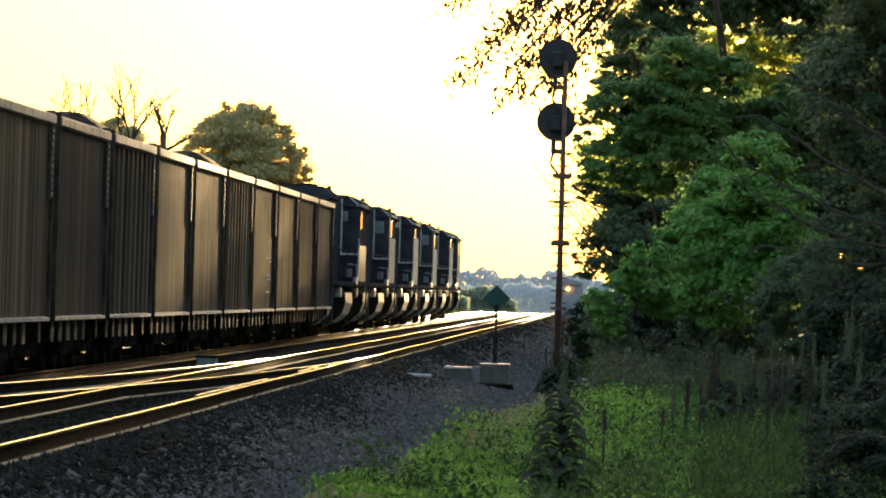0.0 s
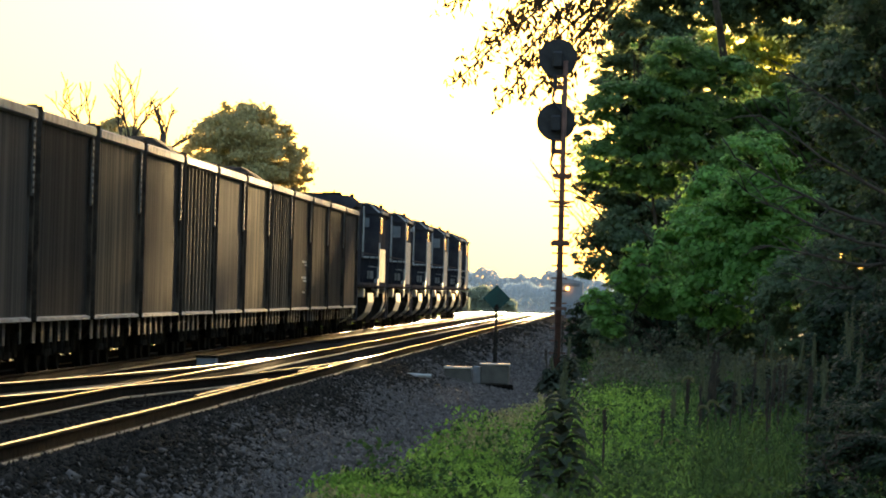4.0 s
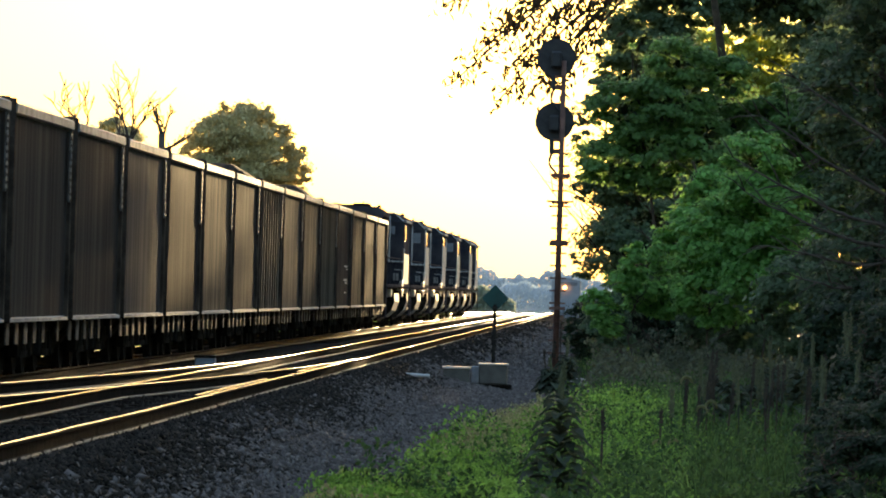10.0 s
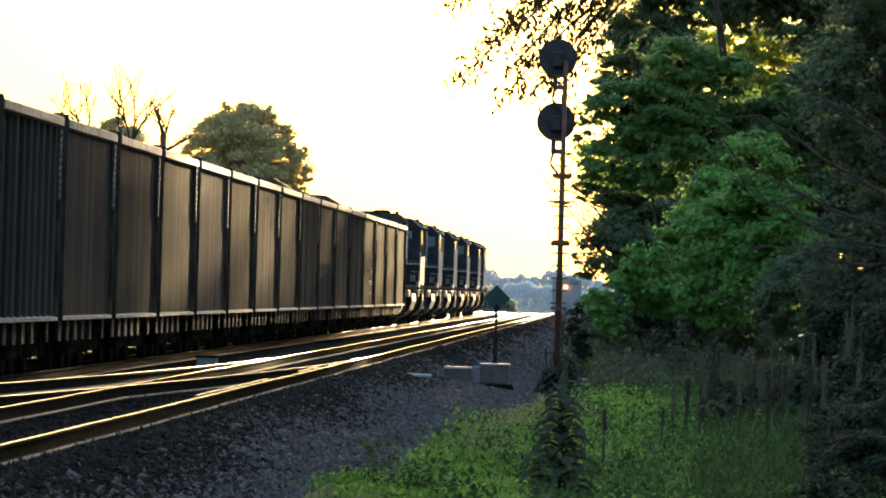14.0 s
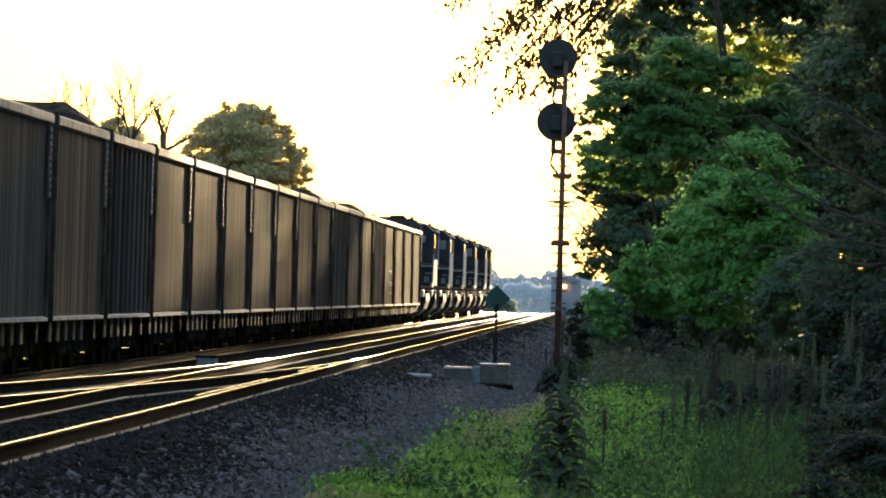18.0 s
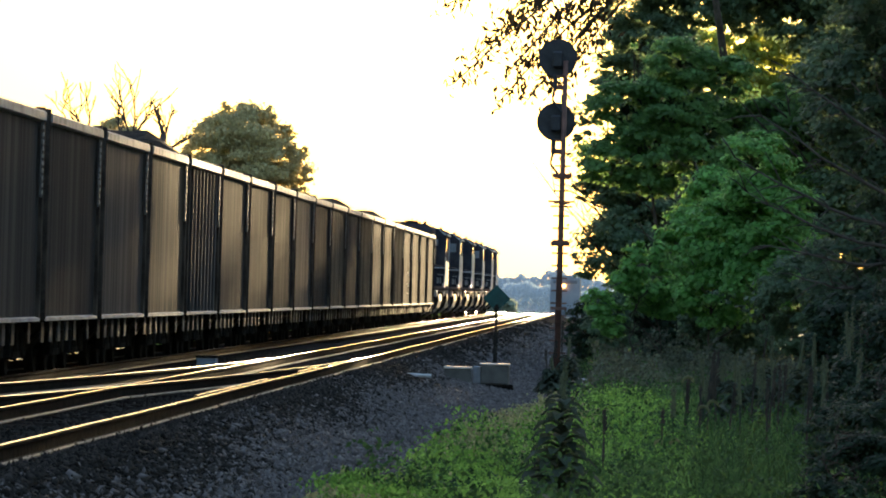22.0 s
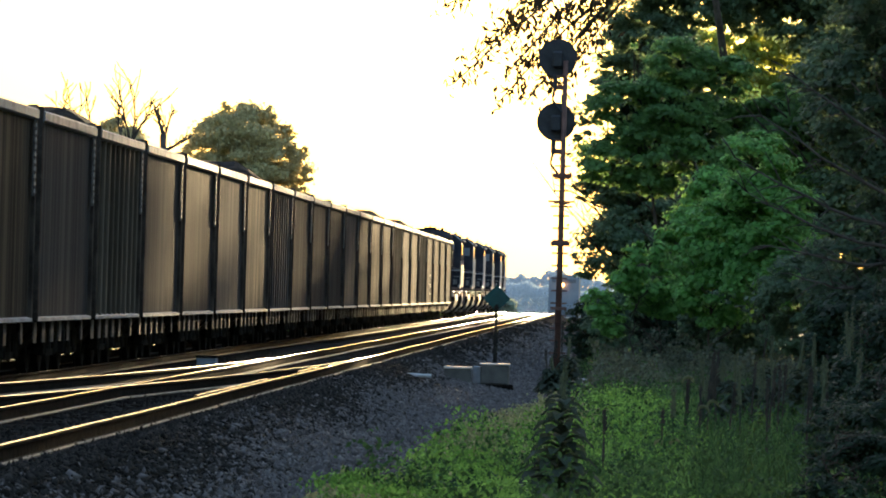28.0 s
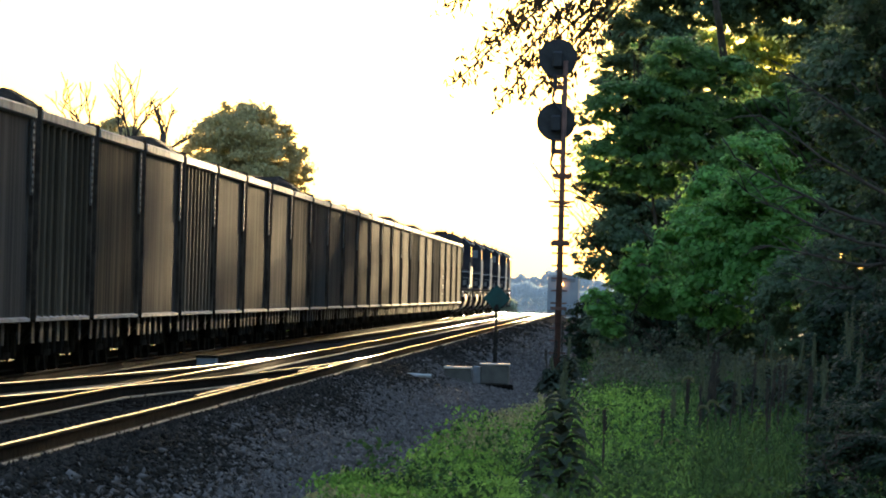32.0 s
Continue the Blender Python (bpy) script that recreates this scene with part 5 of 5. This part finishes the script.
def build_grass():
    rng = np.random.default_rng(71)
    # tall pale grass at the gravel's edge
    n = 9000
    y = 50 + 50 * rng.uniform(0, 1, n) ** 1.3
    x = np.array([edge_x(b) for b in y]) + np.abs(rng.normal(0, 0.55, n)) + 0.05
    patch = np.sin(x * 3.1 + y * 0.7) + np.sin(y * 0.43 - x * 1.7)
    h = np.clip((rng.normal(0.33, 0.11, n)) * (1 + 0.32 * patch), 0.08, 0.6) * np.interp(y, [50, 58, 76], [0.3, 0.42, 1.0])
    tips = blades(rng, x, y, h, GRASS, "tall_grass", 0.010, 0.45, "tall pale green grass gone to seed")
    pick = rng.uniform(size=n) < 0.03 + 0.3 * np.clip((y - 68) / 15, 0, 1)
    c = (tips[pick][:, None, :] + rng.normal(0, 1, (pick.sum(), 10, 3)) * np.array([0.018, 0.018, 0.055])).reshape(-1, 3)
    tagged(new("seed_heads", leaves_mesh("seed_heads", c, 0.045, SEED, rng)), "pale feathery seed heads of tall grass", "grass", kind="stuff")
    # low and middling green weeds over the verge
    n = 34000
    y = 64 + 113 * rng.uniform(0, 1, n) ** 1.4
    x = np.array([edge_x(b) for b in y]) + rng.uniform(0.1, 1, n) ** 0.8 * (10.5 - 0.0 * y)
    h = np.clip(rng.normal(0.32, 0.13, n) * (1 + 0.4 * np.sin(x * 2.1 + 0.4 * y) * np.sin(y * 0.37 - x)), 0.1, 1.1)
    # under the trees and farther off, shade is painted as darker blades
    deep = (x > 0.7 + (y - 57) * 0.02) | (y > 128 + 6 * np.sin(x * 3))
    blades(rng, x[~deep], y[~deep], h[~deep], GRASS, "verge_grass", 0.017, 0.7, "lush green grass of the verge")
    blades(rng, x[deep], y[deep], h[deep] * 1.15, WEED_LEAF, "rank_grass", 0.019, 0.7, "rank grass with tree shade in its dark green")
    # a lush bright patch beside the signal
    n = 5000
    x, y = rng.normal(0.0, 0.42, n), rng.normal(100, 7, n)
    c = np.stack([x, y, np.array([ground_z(a, b) for a, b in zip(x, y)]) + rng.uniform(0.05, 0.6, n)], 1)
    tagged(new("bright_weeds", leaves_mesh("bright_weeds", c, 0.07, WEED_BRIGHT, rng, 0.2, 0.3)), "patch of bright green leafy weeds", "weeds", kind="stuff")
    # leafy weeds
    n = 900
    y = 54 + 115 * rng.uniform(0, 1, n) ** 1.2
    x = np.array([edge_x(b) + 0.4 for b in y]) + rng.uniform(0, 1, n) * 9.5
    z = np.array([ground_z(a, b) for a, b in zip(x, y)])
    hh = rng.uniform(0.25, 0.75, n)
    c = np.stack([x, y, z], 1)[:, None, :] + np.stack([rng.normal(0, 0.13, (n, 60)), rng.normal(0, 0.13, (n, 60)), rng.uniform(0.05, 1, (n, 60)) * hh[:, None]], 2)
    tagged(new("leafy_weeds", leaves_mesh("leafy_weeds", c.reshape(-1, 3), 0.075, WEED_LEAF, rng, 0.2, 0.28)), "leafy green weeds among the grass", "weeds", kind="stuff")
    # young bushy weeds in clumps along the edge
    n = 900
    y = 54 + 36 * rng.uniform(0, 1, n) ** 1.1
    x = np.array([edge_x(b) + 0.1 for b in y]) + rng.uniform(0, 1, n) ** 1.2 * 3.2
    x = np.where((np.abs(x + 0.62) < 0.5) & (y < 67), x - 1.1, x)
    z = np.array([ground_z(a, b) for a, b in zip(x, y)])
    hh = rng.uniform(0.2, 0.5, n) * (1 + 0.5 * np.sin(x * 2.7 + 1) * np.sin(y * 0.6)) * np.interp(y - 8 * np.clip(x + 1.6, 0, 2), [50, 58, 76], [0.35, 0.5, 1.0])
    c = np.stack([x, y, z], 1)[:, None, :] + np.stack([rng.normal(0, 0.14, (n, 70)), rng.normal(0, 0.14, (n, 70)), rng.uniform(0.05, 1, (n, 70)) * hh[:, None]], 2)
    tagged(new("bushy_weeds", leaves_mesh("bushy_weeds", c.reshape(-1, 3), 0.065, WEED_BRIGHT, rng, 0.2, 0.25)), "young bright green weeds in bushy clumps", "weeds", kind="stuff")
    # the far side of the bank and the far verge
    n = 6000
    y = rng.uniform(150, 420, n)
    x = np.where(rng.uniform(size=n) < 0.55, rng.uniform(-1.0, 2.0, n), rng.uniform(-16, -12.2, n))
    blades(rng, x, y, np.clip(rng.normal(0.5, 0.15, n), 0.2, 0.9), GRASS, "far_grass", 0.03, 0.5, "rough grass along the bank")


build_grass()


def build_mullein(x, y, h, seed, leafy_base=True, dry=False, spike=0.35):
    """A mullein: a stalk with big woolly leaves below and a flower spike on top."""
    rng = np.random.default_rng(seed)
    e = thing("mullein_plant", pose(x, y, ground_z(x, y)), "dry brown mullein stalk standing in the weeds" if dry else "tall green mullein with woolly leaves and a flower spike", "weed", "mulleins on the verge")
    lean = rng.normal() * 0.04
    pts = [(lean * h * (k / 5) ** 2, rng.normal() * 0.01, h * k / 5) for k in range(6)]
    part("stalk", tube(pts, [0.022 * (1 - 0.1 * k) for k in range(6)], 6), STALK if dry else MULLEIN, e)
    s0 = h * (1 - spike)
    bm = bmesh.new()
    add_tube(bm, [(lean * h * (1 - spike) ** 2, 0, s0), (lean * h, 0, h * 0.9), (lean * h, 0, h + 0.03)], [0.018, 0.017, 0.008] if dry else [0.032, 0.03, 0.012], 7)
    for k in range(int(70 * spike * h)):
        a, zz = rng.uniform(0, 6.28), rng.uniform(s0, h)
        m = Matrix.Translation((lean * h + math.cos(a) * (0.017 if dry else 0.032), math.sin(a) * (0.017 if dry else 0.032), zz)) @ Matrix.Rotation(a, 4, "Z")
        add_box(bm, -0.012, 0.016, -0.012, 0.012, -0.012, 0.016, 0, m)
    part("flower_spike", bm, STALK if dry else SPIKE, e, "dry seed spike" if dry else "green flower spike")
    if leafy_base:
        bm = bmesh.new()
        n = 60
        for k in range(n):
            f = k / n
            a = k * 2.4
            L = 0.52 * (1 - f * 0.6) * rng.uniform(0.8, 1.2)
            w = L * 0.27
            z0 = 0.05 + f * (s0 - 0.05)
            m = Matrix.Translation((lean * h * f * f, 0, z0)) @ Matrix.Rotation(a, 4, "Z")
            rows = []
            for t, ww, dz in ((0, 0.25, 0), (0.35, 0.9, 0.10), (0.7, 1.0, 0.06), (1.0, 0.12, -0.12)):
                rows.append([bm.verts.new(m @ Vector((t * L, s * w * ww, dz * L * 1.6 + (0.03 if s else 0.0)))) for s in (-1, 0, 1)])
            for p, q in zip(rows, rows[1:]):
                bm.faces.new((p[0], p[1], q[1], q[0]))
                bm.faces.new((p[1], p[2], q[2], q[1]))
        part("leaves", bm, MULLEIN, e, "broad woolly grey-green leaves")


def build_weeds():
    # the big plant before the signal, then spikes among the weeds
    build_mullein(-0.66, 62.8, 1.60, 1, True, False, 0.26)
    build_mullein(-0.19, 68, 0.98, 2, False, True, 0.3)
    rng = random.Random(9)
    for x, y, h, dry in ((1.02, 88, 1.15, True), (1.32, 84, 1.15, True), (0.62, 82, 0.75, True), (3.92, 98, 2.2, False), (4.06, 99, 2.22, False), (3.75, 96, 1.35, False), (4.3, 97, 1.6, False),
                        (2.1, 102, 1.35, False), (2.5, 104, 1.2, False), (1.9, 108, 1.2, False), (1.75, 106, 1.15, True), (2.75, 95, 1.3, True), (2.3, 98, 1.25, True), (3.3, 92, 1.5, False),
                        (3.1, 100, 1.75, False), (3.55, 104, 1.8, False), (2.9, 108, 1.7, False), (-1.62, 128, 1.25, True), (-1.40, 131, 1.7, True), (-1.25, 129, 1.35, False), (-1.75, 133, 0.95, True),
                        (-1.5, 126, 0.9, False)):
        build_mullein(x, y, h, rng.randrange(999), not dry, dry)
    for k in range(16):
        build_mullein(rng.uniform(1.3, 4.6), rng.uniform(90, 114), rng.uniform(0.95, 1.5), 200 + k, k % 3 == 0, k % 2 == 0, 0.45)
    for k in range(16):
        build_mullein(0.9 + 0.17 * k + rng.uniform(-0.08, 0.08), rng.uniform(80, 92), rng.uniform(0.9, 1.35) + 0.03 * k, 300 + k, False, k % 3 != 0, 0.45)


build_weeds()


def build_nodding_weeds():
    """Weeds with curled, nodding seed heads."""
    rng = random.Random(12)
    for x, y, h in ((0.96, 80, 1.26), (1.19, 80, 0.85), (1.33, 80.5, 0.92), (0.57, 79, 0.36), (0.80, 79.5, 0.37), (0.99, 79, 0.30)):
        e = thing("nodding_weed", pose(x, y, ground_z(x, y)), "green weed with a curled nodding seed head", "weed", "nodding weeds on the verge")
        s = rng.choice((-1, 1))
        part("stalk", tube([(0.03 * s, 0, 0), (0.0, 0, h * 0.5), (-0.08 * s, 0, h - 0.08)], [0.009, 0.008, 0.006], 5), WEED_LEAF, e)
        pts = [(-0.08 * s + s * (0.08 - 0.08 * math.cos(k * 0.5)), 0.01 * k, h - 0.08 + 0.09 * math.sin(k * 0.5)) for k in range(7)]
        bm = tube(pts, [0.012, 0.018, 0.022, 0.024, 0.022, 0.017, 0.008], 7)
        for k in range(60):
            p = Vector(pts[k % 7]) + Vector((rng.gauss(0, 0.012), rng.gauss(0, 0.012), rng.gauss(0, 0.012)))
            add_tube(bm, [p, p + Vector((rng.gauss(0, 0.02), rng.gauss(0, 0.02), rng.gauss(0, 0.02)))], [0.003, 0.001], 3)
        part("seed_head", bm, SEED, e, "pale green curled seed head")


build_nodding_weeds()


# ---- what moves ----
def gone(t):
    """How far the train has gone, gathering speed slowly."""
    return 3.55 * t + 0.010 * t * t


def motions():
    for e, off in TRAIN:
        y0 = TAIL_0 + off
        walk(e, [(2.0 * k, pose(FAR_C, y0 + gone(2.0 * k), 0)) for k in range(17)])
    walk(FAR_ENGINE, [(0.0, pose(NEAR_C, 612, dip(612))), (32.0, pose(NEAR_C, 548, dip(548)))])
    # the wheelsets roll; those in the same place under alike cars share their keys
    keyed = {}
    for kind, sets in WHEELS:
        for o in sets:
            key = (kind, round(o.location.y, 2))
            if key not in keyed:
                x, y, r = o.location
                n = 232 if kind == "car" else 200
                walk(o, [(32.0 * k / n, pose(x, y, r) @ Matrix.Rotation(-gone(32.0 * k / n) / r, 4, "X")) for k in range(n + 1)])
                keyed[key] = o.animation_data
            else:
                o.rotation_mode = "QUATERNION"
                o.animation_data_create()
                o.animation_data.action = keyed[key].action
                o.animation_data.action_slot = keyed[key].action_slot


motions()
